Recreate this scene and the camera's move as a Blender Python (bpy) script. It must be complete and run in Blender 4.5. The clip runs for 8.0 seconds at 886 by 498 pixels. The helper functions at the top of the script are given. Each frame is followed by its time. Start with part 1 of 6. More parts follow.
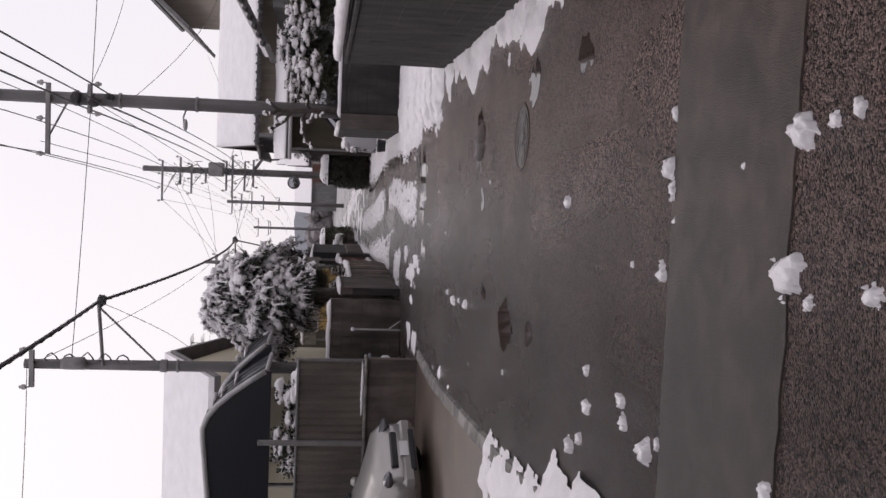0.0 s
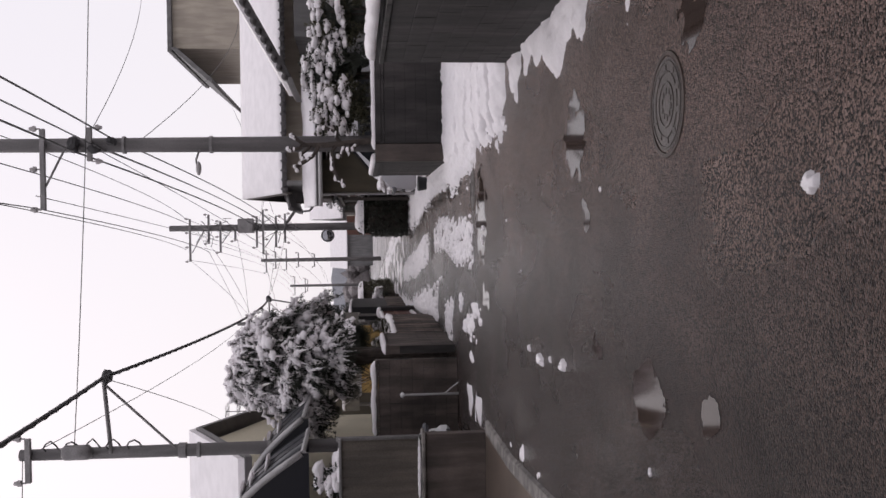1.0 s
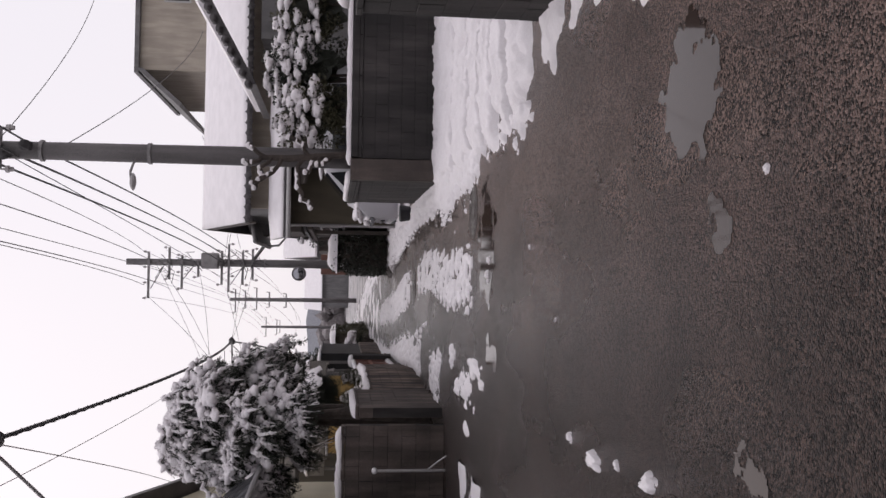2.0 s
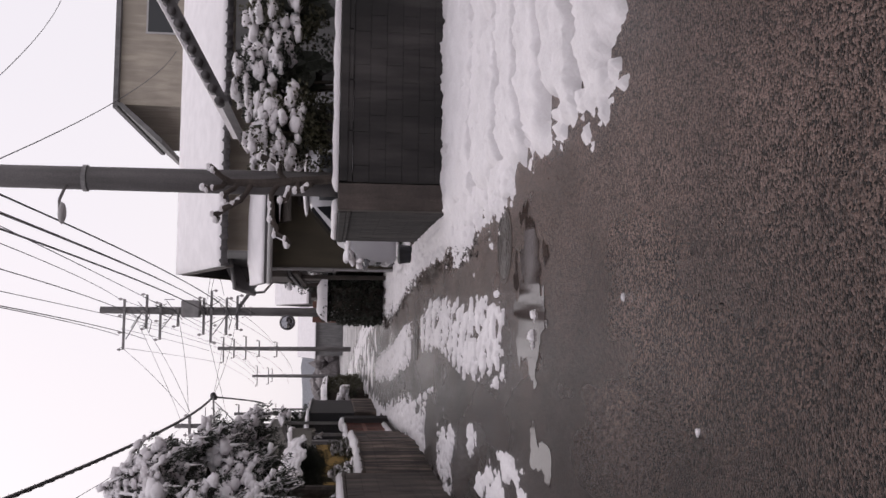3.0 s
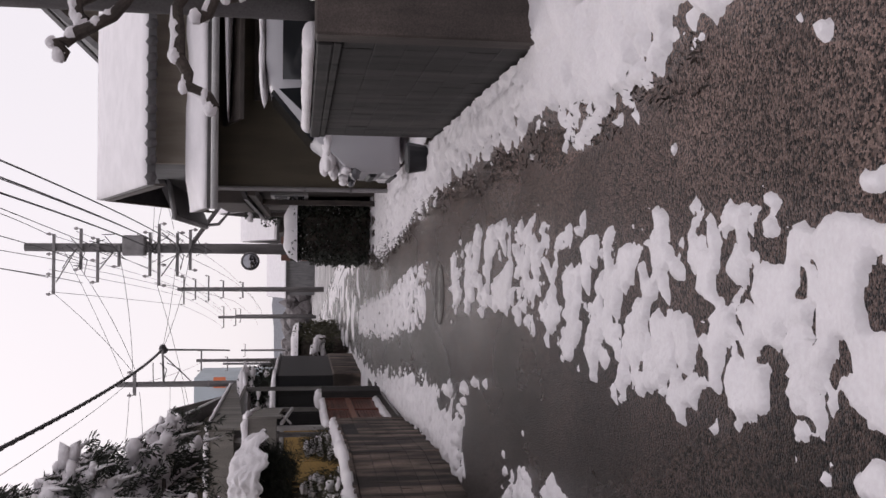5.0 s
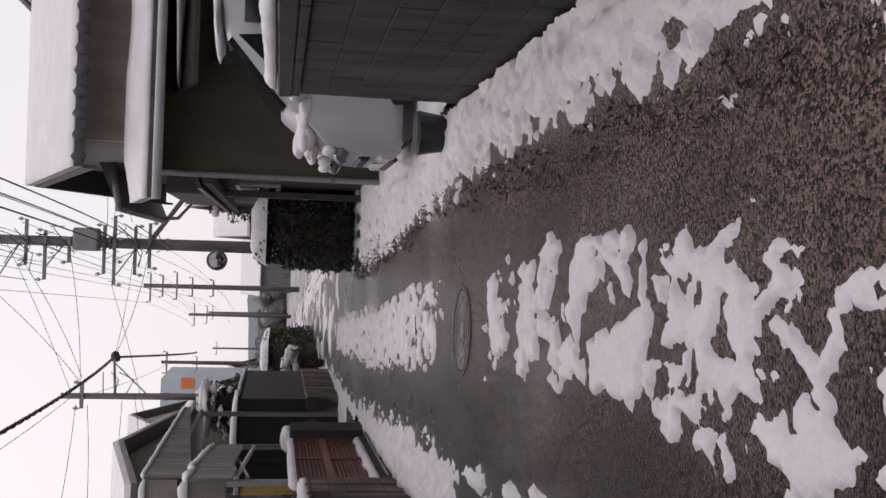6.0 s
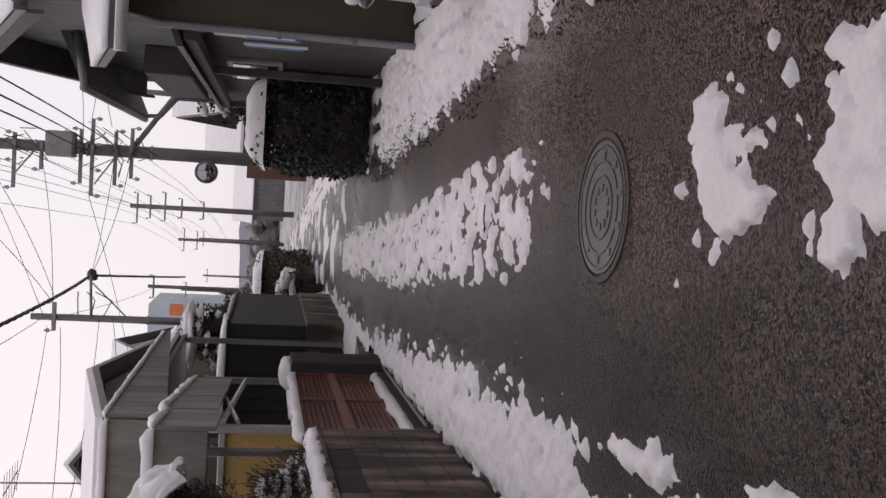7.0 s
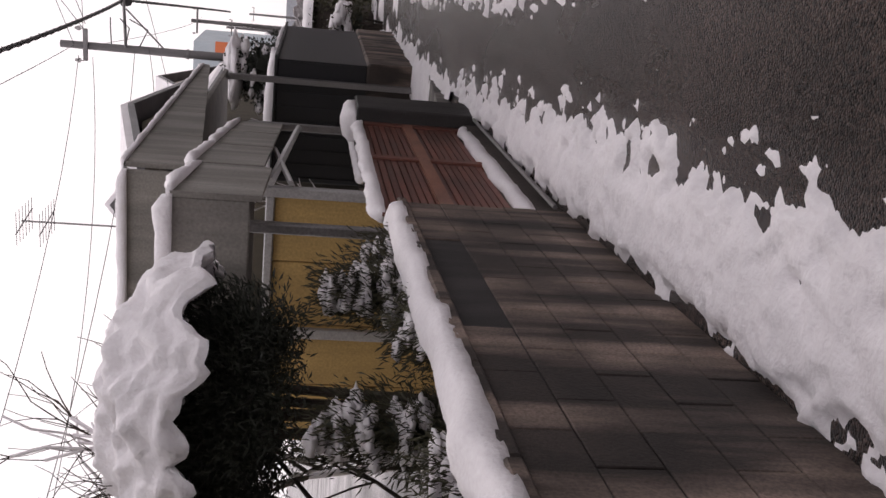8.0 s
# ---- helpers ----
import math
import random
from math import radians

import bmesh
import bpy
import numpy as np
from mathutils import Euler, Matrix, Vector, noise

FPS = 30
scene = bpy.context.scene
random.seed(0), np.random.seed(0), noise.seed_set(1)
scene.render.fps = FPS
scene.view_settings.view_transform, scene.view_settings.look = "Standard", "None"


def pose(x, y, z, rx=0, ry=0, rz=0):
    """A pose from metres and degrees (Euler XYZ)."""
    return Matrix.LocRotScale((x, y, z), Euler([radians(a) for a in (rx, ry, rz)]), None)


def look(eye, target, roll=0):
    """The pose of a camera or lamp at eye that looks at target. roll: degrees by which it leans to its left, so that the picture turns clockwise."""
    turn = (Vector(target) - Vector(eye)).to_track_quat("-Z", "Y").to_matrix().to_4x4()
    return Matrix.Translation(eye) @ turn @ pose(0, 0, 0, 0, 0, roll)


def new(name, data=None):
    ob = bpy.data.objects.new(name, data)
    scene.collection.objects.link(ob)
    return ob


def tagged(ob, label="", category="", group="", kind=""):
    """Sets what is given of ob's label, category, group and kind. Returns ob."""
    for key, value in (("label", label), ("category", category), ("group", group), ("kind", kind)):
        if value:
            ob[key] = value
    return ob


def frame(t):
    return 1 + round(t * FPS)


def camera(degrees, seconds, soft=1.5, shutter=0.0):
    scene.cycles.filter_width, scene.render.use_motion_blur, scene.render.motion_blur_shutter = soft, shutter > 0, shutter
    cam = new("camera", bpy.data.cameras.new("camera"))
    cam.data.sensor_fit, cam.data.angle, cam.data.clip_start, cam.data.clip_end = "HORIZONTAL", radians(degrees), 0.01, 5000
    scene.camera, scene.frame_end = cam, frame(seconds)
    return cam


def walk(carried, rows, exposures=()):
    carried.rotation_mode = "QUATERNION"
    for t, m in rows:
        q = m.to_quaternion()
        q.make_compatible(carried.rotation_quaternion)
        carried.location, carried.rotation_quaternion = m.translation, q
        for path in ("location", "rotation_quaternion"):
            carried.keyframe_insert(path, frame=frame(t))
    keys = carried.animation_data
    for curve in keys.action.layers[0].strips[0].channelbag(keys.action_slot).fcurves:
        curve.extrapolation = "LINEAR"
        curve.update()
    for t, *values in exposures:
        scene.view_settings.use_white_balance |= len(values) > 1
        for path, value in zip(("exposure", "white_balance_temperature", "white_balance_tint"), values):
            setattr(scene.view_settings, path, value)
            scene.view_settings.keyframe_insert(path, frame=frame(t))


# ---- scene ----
cam = camera(49.7, 8.0)
PATH = [
    (0, (0.099, -1.026, 1.597), (-0.039, 0.953, 1.345), -88.1),
    (0.5, (-0.03, 0.389, 1.606), (-0.13, 2.373, 1.369), -89.2),
    (1, (-0.154, 1.804, 1.618), (-0.188, 3.796, 1.443), -90.9),
    (1.5, (-0.289, 3.409, 1.545), (-0.285, 5.401, 1.364), -88.2),
    (1.7, (-0.305, 4.017, 1.535), (-0.276, 6.006, 1.33), -88.8),
    (2.8, (-0.134, 7.291, 1.351), (-0.011, 9.273, 1.112), -88.4),
    (3, (-0.157, 7.867, 1.353), (-0.003, 9.847, 1.123), -88.9),
    (3.5, (-0.211, 9.27, 1.371), (-0.142, 11.258, 1.162), -88.7),
    (4, (-0.246, 10.644, 1.349), (-0.212, 12.623, 1.058), -87.5),
    (4.5, (-0.177, 12.013, 1.383), (-0.114, 13.986, 1.065), -89.4),
    (4.7, (-0.166, 12.603, 1.385), (-0.155, 14.58, 1.086), -90.1),
    (5.8, (0.048, 15.997, 1.252), (0.141, 17.976, 0.974), -87.4),
    (6, (0.022, 16.579, 1.246), (0.045, 18.55, 0.908), -88.0),
    (6.5, (-0.183, 18.099, 1.22), (-0.403, 20.06, 0.889), -86.9),
    (7, (-0.445, 19.258, 1.324), (-0.555, 21.223, 0.964), -87.0),
    (7.5, (-0.686, 20.377, 1.381), (-1.093, 22.319, 1.129), -86.6),
    (7.8, (-0.754, 21.058, 1.411), (-1.346, 22.947, 1.131), -87.1),
    (8, (-0.876, 21.495, 1.417), (-1.495, 23.374, 1.122), -86.6),
]
walk(cam, [(t, look(eye, target, roll)) for t, eye, target, roll in PATH], exposures=[(0.0, -0.18, 6550, 14.5), (4.0, -0.18, 6600, 15.5), (6.4, -0.24, 6600, 15.5), (7.2, -0.24, 6650, 15.5), (8.0, 0.02, 6750, 16.0)])

# ---------------------------------------------------------------- light
world = bpy.data.worlds.new("overcast")
scene.world = world
world.use_nodes = True
wn, wl = world.node_tree.nodes, world.node_tree.links
sky = wn.new("ShaderNodeTexSky")
sky.sky_type, sky.sun_disc = "NISHITA", False
sky.sun_elevation, sky.sun_rotation = radians(38), radians(-20)
sky.air_density, sky.dust_density = 1.0, 4.0
veil = wn.new("ShaderNodeMix")
veil.data_type = "RGBA"
veil.inputs[0].default_value = 0.88
veil.inputs[7].default_value = (10.35, 10.2, 10.75, 1)
wl.new(sky.outputs[0], veil.inputs[6])
wl.new(veil.outputs[2], wn["Background"].inputs[0])
wn["Background"].inputs[1].default_value = 0.1
sun = new("sun", bpy.data.lights.new("sun", "SUN"))
sun.data.energy, sun.data.angle, sun.data.color = 0.5, radians(25), (1.0, 0.97, 0.95)
sun.matrix_world = look((0, 0, 40), (4, -14, 27))


# ---------------------------------------------------------------- materials


def mat(name, col, rough=0.8, var=0.25, scale=6.0, bump=0.3, fine=60.0, metal=0.0, col2=None, stain=0.0, spec=0.5, pieces=0.0):
    """A surface with broad stains, fine grain and relief; pieces: how far single pieces differ in tone."""
    m = bpy.data.materials.new(name)
    m.use_nodes = True
    n, l = m.node_tree.nodes, m.node_tree.links
    p = n["Principled BSDF"]
    p.inputs["Roughness"].default_value, p.inputs["Metallic"].default_value = rough, metal
    p.inputs["Specular IOR Level"].default_value = spec
    co = n.new("ShaderNodeNewGeometry")
    a, b = n.new("ShaderNodeTexNoise"), n.new("ShaderNodeTexNoise")
    a.inputs["Scale"].default_value, a.inputs["Detail"].default_value = scale, 5
    b.inputs["Scale"].default_value, b.inputs["Detail"].default_value = fine, 4
    l.new(co.outputs["Position"], a.inputs[0])
    l.new(co.outputs["Position"], b.inputs[0])
    dark = col2 or tuple(c * (1 - var) for c in col)
    mix = n.new("ShaderNodeMix")
    mix.data_type = "RGBA"
    mix.inputs[6].default_value, mix.inputs[7].default_value = (*dark, 1), (*(min(1, c * (1 + var * 0.5)) for c in col), 1)
    ramp = n.new("ShaderNodeValToRGB")
    ramp.color_ramp.elements[0].position, ramp.color_ramp.elements[1].position = 0.35, 0.65
    l.new(a.outputs[0], ramp.inputs[0])
    l.new(ramp.outputs[0], mix.inputs[0])
    last = mix.outputs[2]
    grain = n.new("ShaderNodeMix")
    grain.data_type, grain.blend_type = "RGBA", "OVERLAY"
    grain.inputs[0].default_value = min(0.8, 0.3 + var)
    l.new(last, grain.inputs[6])
    l.new(b.outputs[0], grain.inputs[7])
    last = grain.outputs[2]
    if pieces:
        info, hsv = n.new("ShaderNodeObjectInfo"), n.new("ShaderNodeHueSaturation")
        span = n.new("ShaderNodeMapRange")
        span.inputs[3].default_value, span.inputs[4].default_value = 1 - pieces, 1 + pieces
        l.new(info.outputs["Random"], span.inputs[0])
        l.new(span.outputs[0], hsv.inputs["Value"])
        l.new(last, hsv.inputs["Color"])
        last = hsv.outputs[0]
    if stain:
        c = n.new("ShaderNodeTexNoise")
        mp = n.new("ShaderNodeMapping")
        mp.inputs["Scale"].default_value = (2.5, 2.5, 0.35)
        l.new(co.outputs["Position"], mp.inputs[0])
        l.new(mp.outputs[0], c.inputs[0])
        c.inputs["Scale"].default_value, c.inputs["Detail"].default_value = 2.2, 6
        r2, m2 = n.new("ShaderNodeValToRGB"), n.new("ShaderNodeMix")
        r2.color_ramp.elements[0].position, r2.color_ramp.elements[1].position = 0.42, 0.62
        m2.data_type, m2.blend_type = "RGBA", "MULTIPLY"
        m2.inputs[0].default_value = stain
        l.new(c.outputs[0], r2.inputs[0])
        l.new(last, m2.inputs[6])
        l.new(r2.outputs[0], m2.inputs[7])
        last = m2.outputs[2]
    l.new(last, p.inputs["Base Color"])
    if bump:
        bp = n.new("ShaderNodeBump")
        bp.inputs["Strength"].default_value, bp.inputs["Distance"].default_value = bump, 0.01
        l.new(b.outputs[0], bp.inputs["Height"])
        l.new(bp.outputs[0], p.inputs["Normal"])
    return m


HOLLOWS = ((-1.0, 29.5, 0.9, 0.25), (-1.4, 34.0, 1.2, 0.25))


def tone_across(m, low=0.66, high=2.1):
    """Scales the base tone by x, darker on the left, paler on the right."""
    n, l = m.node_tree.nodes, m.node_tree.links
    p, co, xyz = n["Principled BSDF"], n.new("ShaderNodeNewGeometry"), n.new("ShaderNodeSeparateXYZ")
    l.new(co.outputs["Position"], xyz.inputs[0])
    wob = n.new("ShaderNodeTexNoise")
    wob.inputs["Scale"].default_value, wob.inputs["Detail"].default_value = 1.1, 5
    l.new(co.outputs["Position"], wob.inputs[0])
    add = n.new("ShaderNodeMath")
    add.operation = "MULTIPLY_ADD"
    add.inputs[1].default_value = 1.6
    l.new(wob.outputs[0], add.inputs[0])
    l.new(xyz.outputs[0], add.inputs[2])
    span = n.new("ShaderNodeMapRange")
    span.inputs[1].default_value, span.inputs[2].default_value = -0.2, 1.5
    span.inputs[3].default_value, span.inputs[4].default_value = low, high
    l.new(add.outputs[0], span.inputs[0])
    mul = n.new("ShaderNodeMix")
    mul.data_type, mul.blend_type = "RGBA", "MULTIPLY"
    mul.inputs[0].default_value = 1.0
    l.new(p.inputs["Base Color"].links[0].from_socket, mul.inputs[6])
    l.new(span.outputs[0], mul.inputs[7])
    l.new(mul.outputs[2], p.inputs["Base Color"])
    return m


def road_material():
    """Wet asphalt: single stones of differing tone in dark binder, broad damp stretches that shine."""
    m = mat("wet_asphalt", (0.04, 0.034, 0.031), 0.5, 0.3, 0.9, 0.0, 140.0, spec=0.34)
    n, l = m.node_tree.nodes, m.node_tree.links
    p, co = n["Principled BSDF"], n.new("ShaderNodeTexCoord")
    stones = n.new("ShaderNodeTexVoronoi")
    stones.inputs["Scale"].default_value = 118
    l.new(co.outputs["Object"], stones.inputs[0])
    tone = n.new("ShaderNodeValToRGB")
    tone.color_ramp.elements[0].color, tone.color_ramp.elements[1].color = (0.008, 0.0056, 0.0048, 1), (0.165, 0.114, 0.097, 1)
    tone.color_ramp.elements[0].position, tone.color_ramp.elements[1].position = 0.22, 1.0
    part_of = n.new("ShaderNodeSeparateColor")
    l.new(stones.outputs["Color"], part_of.inputs[0])
    l.new(part_of.outputs[0], tone.inputs[0])
    broad = n.new("ShaderNodeTexNoise")
    broad.inputs["Scale"].default_value, broad.inputs["Detail"].default_value = 1.3, 7
    l.new(co.outputs["Object"], broad.inputs[0])
    span = n.new("ShaderNodeMapRange")
    span.inputs[1].default_value, span.inputs[2].default_value = 0.3, 0.7
    span.inputs[3].default_value, span.inputs[4].default_value = 0.7, 1.25
    l.new(broad.outputs[0], span.inputs[0])
    mul = n.new("ShaderNodeMix")
    mul.data_type, mul.blend_type = "RGBA", "MULTIPLY"
    mul.inputs[0].default_value = 1.0
    l.new(tone.outputs[0], mul.inputs[6])
    l.new(span.outputs[0], mul.inputs[7])
    l.new(mul.outputs[2], p.inputs["Base Color"])
    wet = n.new("ShaderNodeTexNoise")
    mp = n.new("ShaderNodeMapping")
    mp.inputs["Scale"].default_value = (1.0, 0.4, 1.0)
    l.new(co.outputs["Object"], mp.inputs[0])
    l.new(mp.outputs[0], wet.inputs[0])
    wet.inputs["Scale"].default_value, wet.inputs["Detail"].default_value = 0.8, 6
    # standing water gathers in a few hollows
    depth = wet.outputs[0]
    for x, y, size, much in HOLLOWS:
        far = n.new("ShaderNodeVectorMath")
        far.operation = "DISTANCE"
        far.inputs[1].default_value = (x, y, 0)
        fall = n.new("ShaderNodeMapRange")
        fall.inputs[1].default_value, fall.inputs[2].default_value = 0.0, size
        fall.inputs[3].default_value, fall.inputs[4].default_value = much, 0.0
        l.new(co.outputs["Object"], far.inputs[0])
        l.new(far.outputs["Value"], fall.inputs[0])
        more = n.new("ShaderNodeMath")
        l.new(depth, more.inputs[0])
        l.new(fall.outputs[0], more.inputs[1])
        depth = more.outputs[0]
    r = n.new("ShaderNodeValToRGB")
    r.color_ramp.elements[0].position, r.color_ramp.elements[0].color = 0.42, (0.36, 0.36, 0.36, 1)
    r.color_ramp.elements[1].position, r.color_ramp.elements[1].color = 0.66, (0.15, 0.15, 0.15, 1)
    e = r.color_ramp.elements.new(0.82)
    e.color = (0.02, 0.02, 0.02, 1)
    l.new(depth, r.inputs[0])
    l.new(r.outputs[0], p.inputs["Roughness"])
    low = n.new("ShaderNodeValToRGB")
    low.color_ramp.elements[0].position, low.color_ramp.elements[0].color = 0.50, (1, 1, 1, 1)
    low.color_ramp.elements[1].position, low.color_ramp.elements[1].color = 0.72, (0.35, 0.35, 0.35, 1)
    e = low.color_ramp.elements.new(0.82)
    e.color = (0.1, 0.1, 0.1, 1)
    l.new(depth, low.inputs[0])
    hi = n.new("ShaderNodeMath")
    hi.operation = "MULTIPLY_ADD"
    l.new(part_of.outputs[1], hi.inputs[0])
    hi.inputs[1].default_value = 0.6
    inv = n.new("ShaderNodeMath")
    inv.operation = "SUBTRACT"
    inv.inputs[0].default_value = 1.0
    l.new(stones.outputs["Distance"], inv.inputs[1])
    l.new(inv.outputs[0], hi.inputs[2])
    bp = n.new("ShaderNodeBump")
    bp.inputs["Distance"].default_value = 0.011
    l.new(low.outputs[0], bp.inputs["Strength"])
    l.new(hi.outputs[0], bp.inputs["Height"])
    l.new(bp.outputs[0], p.inputs["Normal"])
    return m


def plain(name, col, rough=0.4, metal=0.0, alpha_glass=False):
    m = bpy.data.materials.new(name)
    m.use_nodes = True
    p = m.node_tree.nodes["Principled BSDF"]
    p.inputs["Base Color"].default_value, p.inputs["Roughness"].default_value, p.inputs["Metallic"].default_value = (*col, 1), rough, metal
    return m


ASPHALT = tone_across(road_material())
WATER = plain("standing_water", (0.045, 0.030, 0.025), 0.06)
WATER.node_tree.nodes["Principled BSDF"].inputs["IOR"].default_value = 1.33
SNOW = mat("snow", (0.80, 0.765, 0.78), 0.7, 0.06, 3.0, 0.6, 55.0)
SNOW.node_tree.nodes["Principled BSDF"].inputs["Subsurface Weight"].default_value = 0.0
DIRT = mat("snowy_ground", (0.5, 0.48, 0.48), 0.85, 0.5, 0.5, 0.3, 30.0)
CONC = mat("concrete", (0.24, 0.22, 0.205), 0.8, 0.3, 1.5, 0.3, 90.0, stain=0.5)
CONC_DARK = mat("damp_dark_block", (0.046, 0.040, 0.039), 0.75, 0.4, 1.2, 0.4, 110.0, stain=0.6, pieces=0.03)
BLOCK = mat("weathered_block", (0.215, 0.160, 0.132), 0.75, 0.6, 2.6, 0.4, 100.0, stain=0.85, pieces=0.12)
BLOCK_MID = mat("damp_brown_block", (0.125, 0.098, 0.086), 0.75, 0.4, 1.6, 0.4, 110.0, stain=0.5, pieces=0.06)
POLE = mat("pole_concrete", (0.16, 0.15, 0.15), 0.75, 0.15, 1.0, 0.2, 80.0, stain=0.3)
STEEL = mat("grey_steel", (0.22, 0.21, 0.21), 0.5, 0.2, 4.0, 0.1, 60.0, metal=0.6)
CABLE = plain("black_cable", (0.03, 0.028, 0.03), 0.6)
CERAMIC = plain("insulator", (0.35, 0.33, 0.33), 0.25)
BROWNWALL = mat("olive_brown_render", (0.075, 0.062, 0.042), 0.85, 0.15, 1.0, 0.3, 120.0, stain=0.2)
BEIGE = mat("beige_render", (0.42, 0.37, 0.31), 0.85, 0.12, 0.8, 0.2, 100.0, stain=0.2)
GREYWALL = mat("grey_render", (0.18, 0.175, 0.175), 0.85, 0.15, 0.8, 0.2, 100.0, stain=0.25)
TILE = mat("dark_roof_tile", (0.075, 0.068, 0.070), 0.45, 0.3, 3.0, 0.2, 60.0)
DARKWOOD = mat("dark_timber", (0.06, 0.048, 0.042), 0.7, 0.35, 3.0, 0.3, 60.0)
REDWOOD = mat("red_brown_timber", (0.13, 0.045, 0.031), 0.5, 0.35, 2.0, 0.3, 60.0, pieces=0.3)
OCHRE = mat("ochre_panel", (0.55, 0.36, 0.13), 0.6, 0.15, 1.5, 0.1, 60.0, stain=0.2)
ZINC = mat("grey_corrugated", (0.125, 0.105, 0.088), 0.55, 0.2, 1.5, 0.1, 60.0, stain=0.3)
ALU = mat("aluminium", (0.42, 0.41, 0.41), 0.45, 0.1, 3.0, 0.1, 60.0, metal=0.5)
PANELGREY = mat("grey_beige_panel", (0.26, 0.24, 0.215), 0.7, 0.15, 1.2, 0.15, 60.0, stain=0.35)
POLYCARB = plain("smoked_roof_sheet", (0.012, 0.012, 0.017), 0.3)
BLACK = mat("black_sheet", (0.012, 0.012, 0.015), 0.5, 0.2, 2.0, 0.1, 60.0)
GLASS = plain("dark_glass", (0.02, 0.022, 0.025), 0.05)
BARK = mat("bark", (0.06, 0.047, 0.04), 0.9, 0.4, 8.0, 0.6, 60.0)
LEAF = mat("evergreen_leaf", (0.030, 0.034, 0.024), 0.6, 0.45, 3.0, 0.0, 30.0)
LEAF_OLIVE = mat("olive_leaf", (0.060, 0.056, 0.030), 0.6, 0.4, 3.0, 0.0, 30.0)
SILVER = plain("silver_paint", (0.36, 0.34, 0.33), 0.28, 0.6)
WHITE = mat("white_paint", (0.75, 0.74, 0.75), 0.4, 0.05, 2.0, 0.0, 60.0)
VANGREY = plain("pale_grey_paint", (0.42, 0.41, 0.43), 0.3)
RUBBER = plain("tyre", (0.02, 0.02, 0.02), 0.8)
IRON = mat("cast_iron", (0.062, 0.049, 0.043), 0.4, 0.35, 9.0, 0.4, 120.0, metal=0.1, spec=0.4)
BLUE = plain("blue_sheet", (0.12, 0.25, 0.5), 0.5)
ORANGE = plain("orange_paint", (0.6, 0.16, 0.06), 0.6)
# distance haze is mixed into this pale blue-grey
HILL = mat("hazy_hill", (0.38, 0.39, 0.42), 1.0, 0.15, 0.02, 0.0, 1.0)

# ---------------------------------------------------------------- mesh helpers
base_of = {}
SPHERES = {}


def rnd(a, b):
    return random.uniform(a, b)


def icosphere(sub):
    if sub not in SPHERES:
        bm = bmesh.new()
        bmesh.ops.create_icosphere(bm, subdivisions=sub, radius=1)
        bm.verts.ensure_lookup_table()
        SPHERES[sub] = ([tuple(v.co) for v in bm.verts], [tuple(v.index for v in f.verts) for f in bm.faces])
        bm.free()
    return SPHERES[sub]


